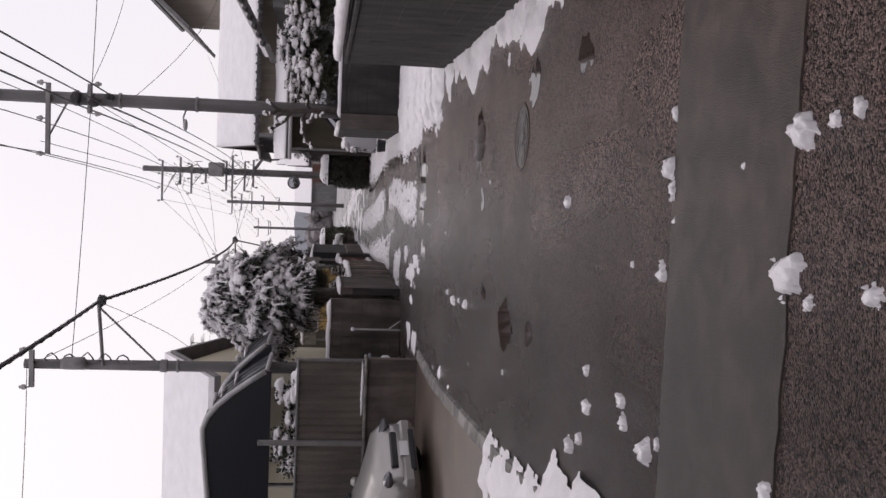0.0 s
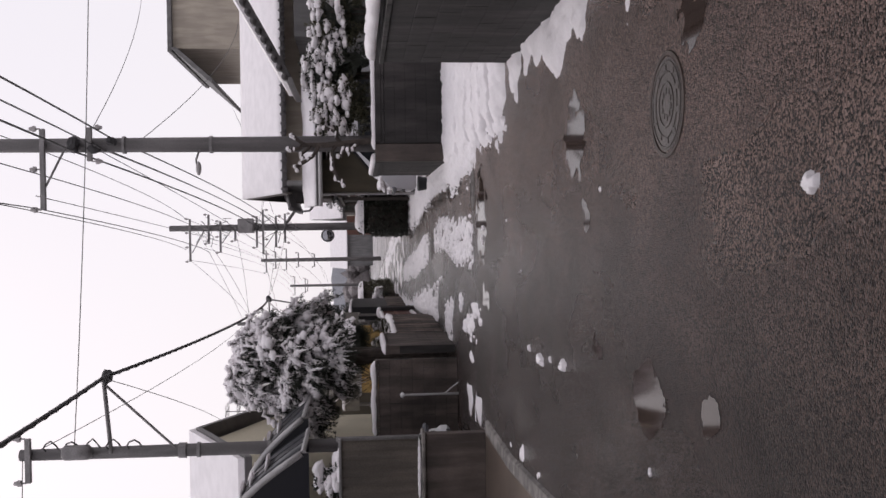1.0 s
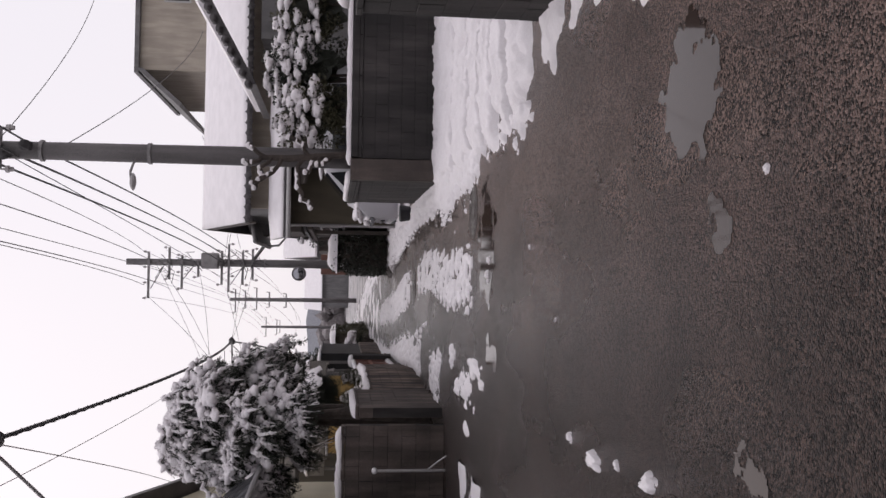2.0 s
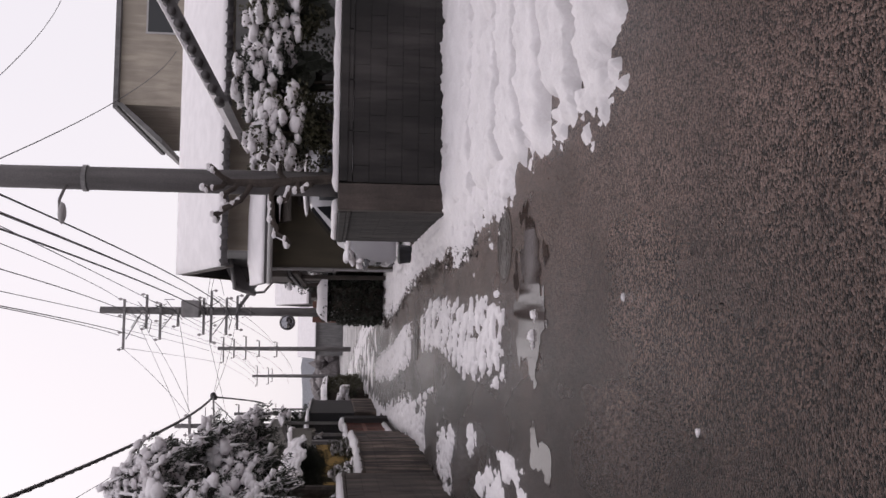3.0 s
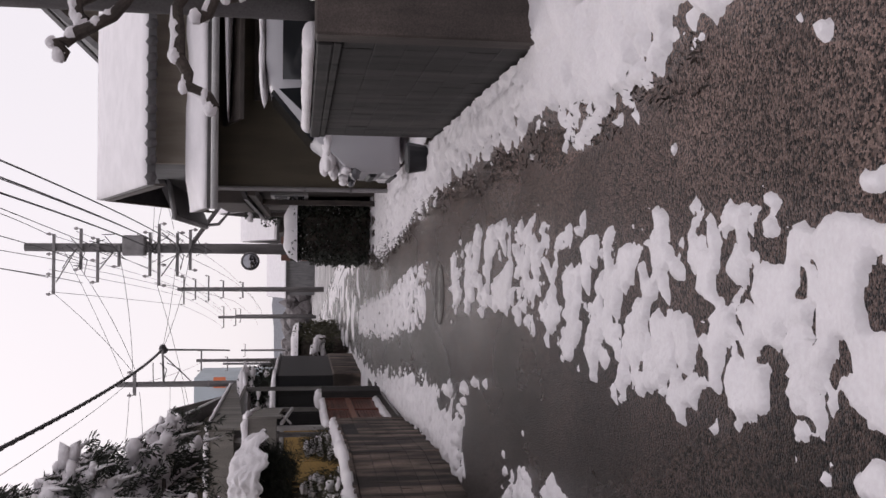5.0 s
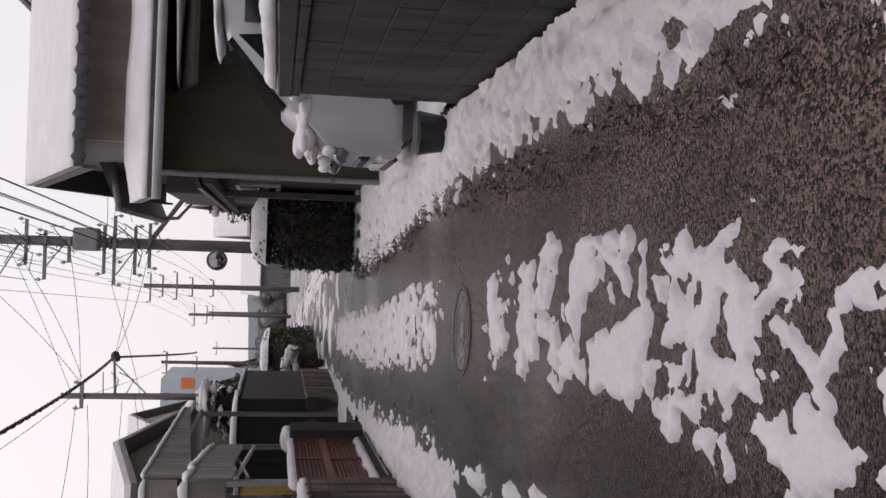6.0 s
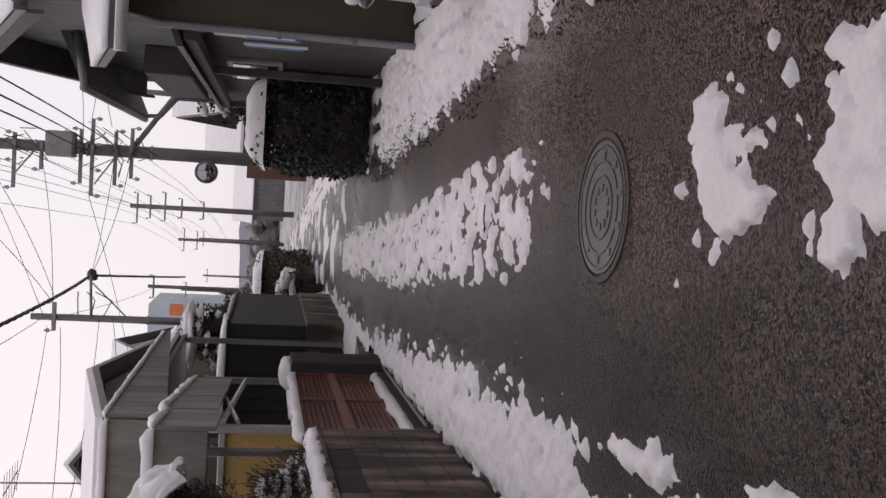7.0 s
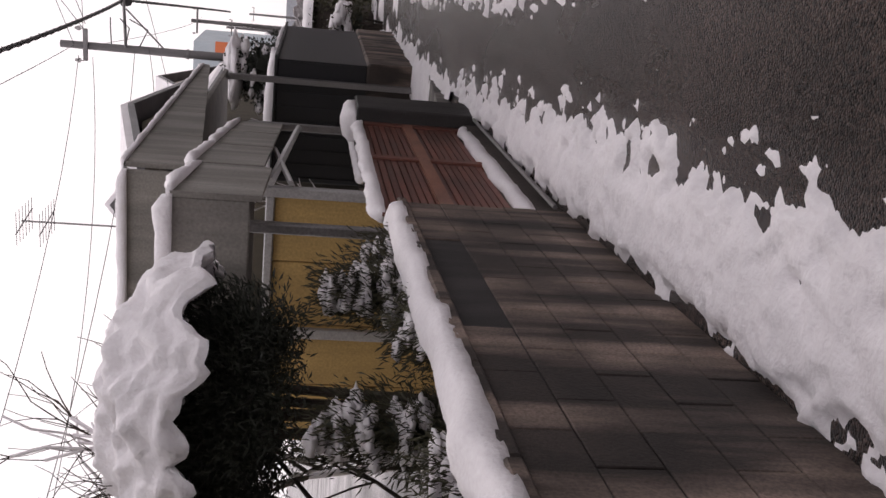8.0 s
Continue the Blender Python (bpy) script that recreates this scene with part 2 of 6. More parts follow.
class Geo:
    """Collects faces for one mesh."""

    def __init__(self):
        self.v, self.f, self.sheet = [], [], False

    def add(self, vs, fs):
        k = len(self.v)
        self.v.extend(tuple(v) for v in vs)
        self.f.extend(tuple(i + k for i in f) for f in fs)
        return self

    def box(self, x0, y0, z0, x1, y1, z1, b=0.008):
        x0, x1, y0, y1, z0, z1 = min(x0, x1), max(x0, x1), min(y0, y1), max(y0, y1), min(z0, z1), max(z0, z1)
        b = min(b, 0.4 * min(x1 - x0, y1 - y0, z1 - z0))
        vs, at = [], {}
        for sx in (0, 1):
            for sy in (0, 1):
                for sz in (0, 1):
                    c = (x1 if sx else x0, y1 if sy else y0, z1 if sz else z0)
                    d = (-b if sx else b, -b if sy else b, -b if sz else b)
                    for ax in range(3):
                        at[sx, sy, sz, ax] = len(vs)
                        vs.append([c[i] + (0 if i == ax else d[i]) for i in range(3)])
        fs = []
        ring = ((0, 0), (1, 0), (1, 1), (0, 1))

        def key(ax, s, p, q):
            c = [0, 0, 0]
            c[ax], c[(ax + 1) % 3], c[(ax + 2) % 3] = s, p, q
            return tuple(c)
        for ax in range(3):
            for s in (0, 1):
                f = [at[(*key(ax, s, p, q), ax)] for p, q in ring]
                fs.append(f if s else f[::-1])
        for ax in range(3):
            u, w = (ax + 1) % 3, (ax + 2) % 3
            for p in (0, 1):
                for q in (0, 1):
                    lo, hi = key(ax, 0, p, q), key(ax, 1, p, q)
                    f = [at[(*lo, u)], at[(*hi, u)], at[(*hi, w)], at[(*lo, w)]]
                    fs.append(f if p != q else f[::-1])
        for sx in (0, 1):
            for sy in (0, 1):
                for sz in (0, 1):
                    f = [at[sx, sy, sz, i] for i in range(3)]
                    fs.append(f if (sx + sy + sz) % 2 else f[::-1])
        return self.add(vs, fs)

    def tube(self, pts, radii, n=8, caps=True):
        pts = [Vector(p) for p in pts]
        if not isinstance(radii, (list, tuple)):
            radii = [radii] * len(pts)
        k, side = len(self.v), None
        for i, p in enumerate(pts):
            d = (pts[min(i + 1, len(pts) - 1)] - pts[max(i - 1, 0)]).normalized()
            if side is None:
                side = d.orthogonal().normalized()
            side = (side - d * side.dot(d)).normalized()
            up = d.cross(side)
            for j in range(n):
                a = 2 * math.pi * j / n
                self.v.append(tuple(p + radii[i] * (math.cos(a) * side + math.sin(a) * up)))
        for i in range(len(pts) - 1):
            for j in range(n):
                a, b = k + i * n + j, k + i * n + (j + 1) % n
                self.f.append((a, b, b + n, a + n))
        if caps:
            self.f.append(tuple(k + j for j in range(n))[::-1])
            self.f.append(tuple(k + (len(pts) - 1) * n + j for j in range(n)))
        return self

    def blob(self, c, r, sub=2, rough=0.25, freq=2.0):
        """A lump: an uneven ball of half sizes r round c."""
        vs, fs = icosphere(sub)
        r = r if isinstance(r, (list, tuple)) else (r, r, r)
        seed = Vector((rnd(-50, 50), rnd(-50, 50), rnd(-50, 50)))
        out = []
        for v in vs:
            k = 1 + rough * noise.noise(Vector(v) * freq + seed) * 2
            out.append((c[0] + v[0] * r[0] * k, c[1] + v[1] * r[1] * k, c[2] + v[2] * r[2] * k))
        return self.add(out, fs)

    def leaf(self, c, size, aim=None, slim=0.4):
        """One small pointed leaf, folded along its middle."""
        d = Vector(aim) if aim else Vector((rnd(-1, 1), rnd(-1, 1), rnd(-0.6, 1)))
        d.normalize()
        s = d.cross(Vector((rnd(-1, 1), rnd(-1, 1), rnd(-1, 1)))).normalized() * size * slim
        n = d.cross(s).normalized() * size * 0.12
        c = Vector(c)
        d = d * size
        return self.add([c, c + d * 0.5 + s + n, c + d, c + d * 0.5 - s + n], [(0, 1, 2), (0, 2, 3)])

    def prism(self, poly, axis, a, b):
        """A polygon in the plane across axis (0: y, z; 1: x, z; 2: x, y), drawn out from a to b."""
        n = len(poly)

        def at(p, s):
            return (s, p[0], p[1]) if axis == 0 else (p[0], s, p[1]) if axis == 1 else (p[0], p[1], s)
        vs = [at(p, a) for p in poly] + [at(p, b) for p in poly]
        fs = [(i, (i + 1) % n, (i + 1) % n + n, i + n) for i in range(n)]
        return self.add(vs, fs + [tuple(range(n))[::-1], tuple(range(n, 2 * n))])

    def mesh(self, name, material, off=(0, 0, 0), smooth=False):
        me = bpy.data.meshes.new(name)
        me.from_pydata([(x - off[0], y - off[1], z - off[2]) for x, y, z in self.v], [], self.f)
        me.validate()
        if not self.sheet:
            bm = bmesh.new()
            bm.from_mesh(me)
            bmesh.ops.recalc_face_normals(bm, faces=bm.faces)
            bm.to_mesh(me)
            bm.free()
        if smooth:
            me.polygons.foreach_set("use_smooth", [True] * len(me.polygons))
        me.materials.append(material)
        return me


def thing(name, x, y, z, label, category, group="", kind=""):
    ob = tagged(new(name), label, category, group, kind)
    ob.location = (x, y, z)
    base_of[ob.name] = (x, y, z)
    return ob


def part(name, geo, material, parent, label="", smooth=False):
    """Links what geo holds, in world places, as one mesh under a thing or a part."""
    off = base_of[parent.name]
    ob = new(name, geo.mesh(name, material, off, smooth))
    ob.parent = parent
    base_of[ob.name] = off
    return tagged(ob, label)


def solo(name, geo, material, label, category, group="", kind="", smooth=False, at=None):
    """A thing that is one mesh."""
    lo = [min(v[i] for v in geo.v) for i in range(3)]
    hi = [max(v[i] for v in geo.v) for i in range(3)]
    off = at or ((lo[0] + hi[0]) / 2, (lo[1] + hi[1]) / 2, lo[2])
    ob = new(name, geo.mesh(name, material, off, smooth))
    ob.location = off
    base_of[ob.name] = off
    return tagged(ob, label, category, group, kind)


def fbm(x, y, s=0.0):
    return noise.noise(Vector((x, y, s))) + 0.5 * noise.noise(Vector((2.1 * x, 2.1 * y, s + 9))) + 0.25 * noise.noise(Vector((4.3 * x, 4.3 * y, s + 17)))


def bend(y):
    """How far the street has swung to its left at y."""
    return 0.0 if y < 28 else -0.0032 * (y - 28) ** 2 if y < 46 else -1.037 - 0.115 * (y - 46)


def snow_sheet(name, x0, x1, y0, y1, cover, thick, res, label, z=0.0, hard=0.35, seed=0.0, bent=True, kind="stuff"):
    """Snow lying as a relief of small lumps wherever cover(x, y) is above zero."""
    nx, ny = max(2, int((x1 - x0) / res)), max(2, int((y1 - y0) / res))
    g, at = Geo(), {}
    g.sheet = True
    h = {}
    for j in range(ny + 1):
        y = y0 + (y1 - y0) * j / ny
        for i in range(nx + 1):
            x = x0 + (x1 - x0) * i / nx
            c = cover(x, y)
            if c > -0.9:
                t = max(0.0, min(1.0, c / hard))
                h[i, j] = z - 0.006 + (thick * (t * (2 - t)) ** 0.85 * (1 + 0.3 * fbm(x * 5, y * 5, seed) + 0.22 * fbm(x * 19, y * 19, seed + 4)) if c > 0 else 0.05 * max(c, -0.2))
    for (i, j), hz in h.items():
        at[i, j] = len(g.v)
        y = y0 + (y1 - y0) * j / ny
        jx, jy = (rnd(-0.25, 0.25) * res for _ in range(2))
        g.v.append((x0 + (x1 - x0) * i / nx + (bend(y) if bent else 0) + jx, y + jy, hz))
    for i, j in h:
        q = [(i, j), (i + 1, j), (i + 1, j + 1), (i, j + 1)]
        if all(k in h for k in q) and max(h[k] for k in q) > z:
            g.f.append(tuple(at[k] for k in q))
    if not g.f:
        return None
    used = sorted({i for f in g.f for i in f})
    back = {i: k for k, i in enumerate(used)}
    g.v, g.f = [g.v[i] for i in used], [tuple(back[i] for i in f) for f in g.f]
    return solo(name, g, SNOW, label, "snow", kind=kind, smooth=True)


def snow_cap(pts, width, height, label, parent=None, lump=0.25, step=0.06, seed=0.0):
    """A rounded, uneven ridge of snow lying along the points."""
    g, line = Geo(), []
    for a, b in zip(pts, pts[1:]):
        a, b = Vector(a), Vector(b)
        n = max(2, int((b - a).length / step))
        line += [a.lerp(b, i / n) for i in range(n)]
    line.append(Vector(pts[-1]))
    m = 9
    for k, p in enumerate(line):
        d = (line[min(k + 1, len(line) - 1)] - line[max(k - 1, 0)]).normalized()
        s = Vector((d.y, -d.x, 0)).normalized()
        end = 0.35 if k in (0, len(line) - 1) else 0.8 if k in (1, len(line) - 2) else 1
        w = width / 2 * (1 + lump * fbm(p.x * 2.5 + p.y * 2.5, seed + 3)) * (0.6 + 0.4 * end)
        hh = height * (1 + 1.3 * lump * fbm(p.x * 3 + p.y * 3, seed + 7)) * end
        for j in range(m):
            a = math.pi * j / (m - 1)
            wob = 1 + 0.16 * noise.noise(Vector((p.x * 9, p.y * 9, j * 0.6 + seed))) + 0.10 * noise.noise(Vector((p.x * 21, p.y * 21, j * 1.1 + seed)))
            g.v.append(tuple(p + s * (w * math.cos(a) * wob) + Vector((0, 0, hh * wob * math.sin(a) ** 0.7 - 0.012 * (j in (0, m - 1))))))
    for k in range(len(line) - 1):
        for j in range(m - 1):
            q = k * m + j
            g.f.append((q, q + 1, q + 1 + m, q + m))
        g.f.append((k * m + m - 1, k * m, (k + 1) * m, (k + 1) * m + m - 1))
    g.f += [tuple(range(m)), tuple(range((len(line) - 1) * m, len(line) * m))]
    if parent:
        return part("snow_cap", g, SNOW, parent, label, True)
    return solo("snow_cap", g, SNOW, label, "snow", smooth=True)


def sag(a, b, drop, n=14):
    a, b = Vector(a), Vector(b)
    return [a.lerp(b, i / n) - Vector((0, 0, drop * 4 * (i / n) * (1 - i / n))) for i in range(n + 1)]

# ---------------------------------------------------------------- ground and road
g = Geo()
g.add([(-900, -300, -0.06), (900, -300, -0.06), (900, 2500, -0.06), (-900, 2500, -0.06)], [(0, 1, 2, 3)])
solo("ground", g, DIRT, "thin wet snow over bare ground", "ground", kind="structure")

g = Geo()
NY, NX = 300, 40
for j in range(NY + 1):
    y = -6 + 146 * (j / NY) ** 1.6
    for i in range(NX + 1):
        u = i / NX
        x = -6.5 + 13.0 * u if y < 34 else -3.2 + 4.6 * u
        x += bend(y)
        g.v.append((x, y, 0.003 * fbm(x * 0.7, y * 0.5, 2)))
for j in range(NY):
    for i in range(NX):
        q = j * (NX + 1) + i
        g.f.append((q, q + 1, q + NX + 2, q + NX + 1))
solo("road", g, ASPHALT, "wet dark grey asphalt lane with worn stones", "road", kind="structure", smooth=True, at=(0, 0, 0))


def disc(pts):
    return Geo().add(pts, [tuple(range(len(pts)))])


g = Geo()
edge = [(-1.5 + 0.1 * i, 3.2 + 0.02 * fbm(i * 0.4, 1)) for i in range(32)]
near = [(-1.5 + 0.1 * i, 2.07 + 0.025 * fbm(i * 0.4, 6)) for i in range(32)]
for (xa, ya), (xb, yb) in zip(edge, near):
    g.v += [(xa, ya, 0.008), (xb, yb, 0.008), (xa, ya + 0.004, 0), (xb, yb - 0.004, 0)]
for i in range(31):
    a, b = 4 * i, 4 * i + 4
    g.f += [(a, a + 1, b + 1, b), (a + 2, a, b, b + 2), (a + 1, a + 3, b + 3, b + 1)]
PATCH = tone_across(mat("smooth_asphalt", (0.046, 0.033, 0.028), 0.5, 0.45, 1.5, 0.5, 160.0, stain=0.4, spec=0.28), 0.6, 2.1)
solo("road_patch", g, PATCH, "smooth strip of newer asphalt across the lane", "road", kind="structure")

# concrete gutter and the paved forecourt on the left
g = Geo()
ys = [3.0 + 0.5 * i for i in range(23)]
for y in ys:
    x = -1.62 - 0.95 * min(1, max(0, (y - 3.5) / 8.5)) ** 0.6
    g.v += [(x, y, 0.0), (x - 0.02, y, 0.035), (x - 0.16, y, 0.04), (x - 0.18, y, 0.0)]
for i in range(len(ys) - 1):
    for j in range(3):
        a = 4 * i + j
        g.f.append((a, a + 1, a + 5, a + 4))
solo("kerb", g, CONC, "low wet concrete kerb edging the lane", "kerb", kind="structure")
FORE = mat("brown_pavement", (0.13, 0.10, 0.08), 0.35, 0.3, 1.2, 0.2, 80.0)
g = Geo().prism([(-1.85, 3.0), (-2.2, 5.5), (-2.5, 8.5), (-2.72, 12), (-2.76, 14.1), (-9, 14.1), (-9, 3)], 2, -0.05, 0.018)
solo("pavement", g, FORE, "wet brown concrete forecourt beside the lane", "pavement", kind="structure")


def manhole(x, y, r, seed):
    t = thing("manhole_cover", x, y, 0, "wet cast-iron manhole cover set in asphalt", "manhole", "manhole covers")

    def ring(r0, r1, z, n=48):
        g = Geo()
        for i in range(n):
            a = 2 * math.pi * i / n
            for rr, zz in ((r0, 0.0), (r0 + 0.004, z), (r1 - 0.004, z), (r1, 0.0)):
                g.v.append((x + rr * math.cos(a), y + rr * math.sin(a), zz))
        for i in range(n):
            for j in range(3):
                a, b = 4 * i + j, 4 * ((i + 1) % n) + j
                g.f.append((a, a + 1, b + 1, b))
        return g
    part("lid", disc([(x + r * 0.9 * math.cos(i * math.pi / 24), y + r * 0.9 * math.sin(i * math.pi / 24), 0.0045) for i in range(48)]), IRON, t)
    part("frame", ring(r * 0.93, r * 1.04, 0.0065), PATCH, t, "worn dark frame")
    for k in (0.80, 0.6, 0.40):
        part("rib", ring(r * k, r * k + 0.016, 0.0085, 36), IRON, t)
    g = Geo()
    for i in range(10):
        a = 2 * math.pi * i / 10 + seed
        g.box(x + r * 0.26 * math.cos(a) - 0.016, y + r * 0.26 * math.sin(a) - 0.016, 0, x + r * 0.26 * math.cos(a) + 0.016, y + r * 0.26 * math.sin(a) + 0.016, 0.0085, 0.002)
        g.box(x + r * 0.71 * math.cos(a) - 0.016, y + r * 0.71 * math.sin(a) - 0.022, 0, x + r * 0.71 * math.cos(a) + 0.016, y + r * 0.71 * math.sin(a) + 0.022, 0.0085, 0.002)
    tagged(part("relief", g, IRON, t), kind="stuff")


manhole(-0.45, 22.97, 0.30, 0)
manhole(0.46, 15.28, 0.30, 0.3)
manhole(0.5, 6.7, 0.27, 0.7)

# ---------------------------------------------------------------- snow on the ground


def sm(a, b, v):
    v = max(0.0, min(1.0, (v - a) / (b - a)))
    return v * v * (3 - 2 * v)


def lane(y, *knots):
    """Straight pieces between (y, x) knots."""
    for (ya, xa), (yb, xb) in zip(knots, knots[1:]):
        if y <= yb:
            return xa + (xb - xa) * max(0.0, (y - ya) / (yb - ya))
    return knots[-1][1]


def bump2(x, y, spots):
    return sum(k * math.exp(-((x - a) ** 2 + (y - b) ** 2) / (r * r)) for a, b, r, k in spots)


SOLID = ((-0.34, 19.9, 0.16, 0.3), (-0.40, 20.55, 0.10, 0.25), (-0.10, 20.92, 0.12, 0.3), (-0.25, 22.05, 0.13, 0.4), (0.0, 20.15, 0.09, 0.3), (-0.45, 20.15, 0.1, 0.25))
BARE = ((-0.3, 20.3, 0.08, -0.45), (-0.04, 20.62, 0.11, -0.4), (-0.32, 21.65, 0.12, -0.35), (-0.15, 21.45, 0.08, -0.35), (-0.11, 20.94, 0.035, -0.6), (-0.2, 16.7, 0.1, -0.3), (-0.52, 16.13, 0.09, -0.35), (-0.2, 18.48, 0.1, -0.3))


def centre(x, y):
    """The strip between the wheel tracks, full of holes where it was trodden."""
    r = lane(y, (15.2, -0.05), (15.6, 0.05), (16, 0.10), (18, 0.05), (20, 0.17), (20.5, 0.15), (21.6, 0.06), (22.5, -0.01), (23.9, -0.13), (25.3, -0.23), (29.5, -0.68), (38, -1.15))
    l = lane(y, (15.2, -0.62), (16.6, -0.71), (17.6, -0.69), (19.9, -0.50), (20.7, -0.53), (21.8, -0.6), (22.3, -0.69), (23.9, -0.82), (28.5, -1.37), (37.4, -1.75))
    e = min(r - x, x - l) + 0.035 * fbm(y * 4, x * 4, 9)
    e = min(e, (y - 15.32 + 0.22 * fbm(x * 3, 2)) * 1.1)
    bias = lane(y, (15, -0.17), (19.3, -0.2), (20.0, -0.27), (22.2, -0.27), (22.4, -1.2), (23.5, -1.1), (24.1, -0.22), (38, -0.24))
    wx, wy = x + 0.06 * noise.noise(Vector((x * 7, y * 7, 1))), y + 0.06 * noise.noise(Vector((x * 7, y * 7, 5)))
    k = 6.2 if y < 19.5 else 4.2 if y < 23 else 6.5
    holes = 0.62 * fbm(wx * k, wy * k * 0.8, 3) + 0.34 * noise.noise(Vector((wx * 14, wy * 12, 7))) + 0.12 * noise.noise(Vector((x * 33, y * 31, 2)))
    rim = 0.34 * math.exp(-((r - x - 0.045) / 0.045) ** 2) * (1 - sm(20.8, 21.2, y)) * sm(19.0, 19.6, y)
    return (min(e * 2.4, 0.3) if e > 0 else 5 * e) + bias + holes + rim + bump2(x, y, SOLID) + bump2(x, y, BARE)


def bank_left(x, y):
    edge = lane(y, (21.5, -1.52), (22.0, -1.47), (22.5, -1.54), (23.0, -1.40), (23.7, -1.40), (24.1, -1.45), (25.3, -1.57), (26.2, -1.64), (27.3, -1.80), (28.3, -1.90), (29.7, -2.07), (31, -2.25), (60, -2.3))
    foot = x - lane(y, (18, -2.08), (20.35, -2.08), (22.8, -1.97), (26.4, -2.21), (29.3, -2.3), (30, -3.2)) + 0.03 * fbm(y * 5, 8)
    e = min(edge - x + 0.07 * fbm(y * 2.2, 5) + 0.04 * fbm(y * 8, 3), foot * 2.5, (y - 21.55 + 0.3 * fbm(x * 3, 4)) * 0.8)
    return min(e * 1.3, 0.40) - 0.04 + 0.30 * fbm(x * 5.5, y * 4.4, 6) + 0.20 * fbm(x * 12, y * 11, 2)


PATCHES = ((-1.75, 19.15, 0.42, 0.8), (-1.5, 18.6, 0.22, 0.4), (-1.27, 17.0, 0.14, 0.38), (-1.52, 15.75, 0.22, 0.7), (-1.25, 15.05, 0.15, 0.5), (-1.62, 16.5, 0.14, 0.35), (-1.36, 14.6, 0.1, 0.25),
           (-1.31, 22.35, 0.09, 0.4), (-1.2, 21.6, 0.06, 0.32), (-1.08, 20.95, 0.05, 0.25), (-1.04, 20.5, 0.045, 0.14), (-1.4, 21.65, 0.06, 0.18), (-1.3, 21.45, 0.04, 0.12))


def scraps_left(x, y):
    """Torn patches left over beside the track."""
    c = max(1 - math.hypot((x - a) / rx, (y - b) / ry) for a, b, rx, ry in PATCHES)
    return 0.4 * c - 0.13 + 0.26 * fbm(x * 5.5, y * 3.2, 16) + 0.26 * fbm(x * 13, y * 9, 4)


def bank_right(x, y):
    edge = lane(y, (12, 0.95), (12.8, 0.84), (13.3, 1.02), (14.7, 1.03), (14.95, 0.76), (15.6, 0.60), (16.0, 0.62), (16.3, 0.78), (17.0, 0.62), (17.5, 0.52), (18.2, 0.48), (18.6, 0.66), (20, 0.66), (23, 0.56), (24.5, 0.5), (27, 0.15), (30.5, -0.12), (34, -0.2))
    e = min(x - edge + 0.06 * fbm(y * 2.4, 5) - 0.02, (y - 12.1) * 1.2)
    return min(e * 1.4, 0.36) - 0.06 + 0.34 * fbm(x * 5.2, y * 3.4, 8) + 0.28 * fbm(x * 13, y * 12, 4)


def yard(x, y):
    rut = max(max(0.0, 1 - abs(y - k - 0.12 * (x - 1) - 0.22 * fbm(x * 0.9, k)) / 0.12) for k in (12.9, 13.5, 14.3, 15.2, 16.5, 25.0))
    dent = max(0.0, noise.noise(Vector((x * 3.1, y * 2.6, 31))) - 0.25)
    return -1.0 * rut - 1.1 * dent + min(0.55, (x - 0.98) * 1.6, (y - 12.2) * 1.6) + 0.25 * fbm(x * 2, y * 2, 9) + 0.08 * fbm(x * 9, y * 9, 3)


def bank_near(x, y):
    e = x - 1.12 + 0.22 * fbm(y * 1.3, 15)
    return min(e * 1.3, 0.4, (y - 3.0), (11.9 - y) * 2) - 0.2 + 0.34 * fbm(x * 2.6, y * 2.4, 11)


snow_sheet("road_snow", -1.2, 0.32, 15.0, 25.0, centre, 0.030, 0.016, "trodden half-melted snow between the wheel tracks", hard=0.26)
snow_sheet("road_snow", -1.9, -0.1, 25.0, 36.0, centre, 0.038, 0.032, "trodden half-melted snow between the wheel tracks", hard=0.22)
snow_sheet("snow_bank", -2.3, -1.25, 21.2, 31.0, bank_left, 0.055, 0.022, "soft snow heaped along the left wall", hard=0.4)
snow_sheet("snow_bank", -2.9, -1.2, 31.0, 60.0, bank_left, 0.06, 0.07, "soft snow heaped along the left wall", hard=0.4)
snow_sheet("road_snow", -2.3, -0.95, 14.2, 22.9, scraps_left, 0.035, 0.022, "torn patches of snow beside the track", hard=0.25)
snow_sheet("snow_bank", -0.4, 1.12, 12.0, 31.0, bank_right, 0.06, 0.025, "snow heaped along the lane's edge", hard=0.4)
snow_sheet("snow_bank", -0.5, 1.2, 31.0, 60.0, lambda x, y: bank_right(x, 33) - 0.26 + 0.4 * fbm(x * 2.2, y * 0.9, 23), 0.05, 0.08, "snow lying along the far lane", hard=0.4)
snow_sheet("yard_snow", 0.7, 7.0, 12.1, 18.86, yard, 0.11, 0.035, "snow with shallow ruts over a driveway", hard=0.5, bent=False)
snow_sheet("yard_snow", 1.15, 5.0, 23.4, 28.3, yard, 0.10, 0.08, "snow over a parking space", hard=0.5, bent=False)
snow_sheet("snow_bank", 0.75, 1.62, 5.5, 12.0, bank_near, 0.06, 0.03, "melting snow at the foot of the wall", hard=0.4, bent=False)
snow_sheet("road_snow", -3.4, -1.6, 3.2, 7.6, lambda x, y: 0.3 - abs(x + 2.2 - 0.22 * (5.5 - y)) + 0.35 * fbm(x * 2.4, y * 2.4, 31), 0.06, 0.04, "snow patch on the forecourt edge", z=0.02, bent=False)
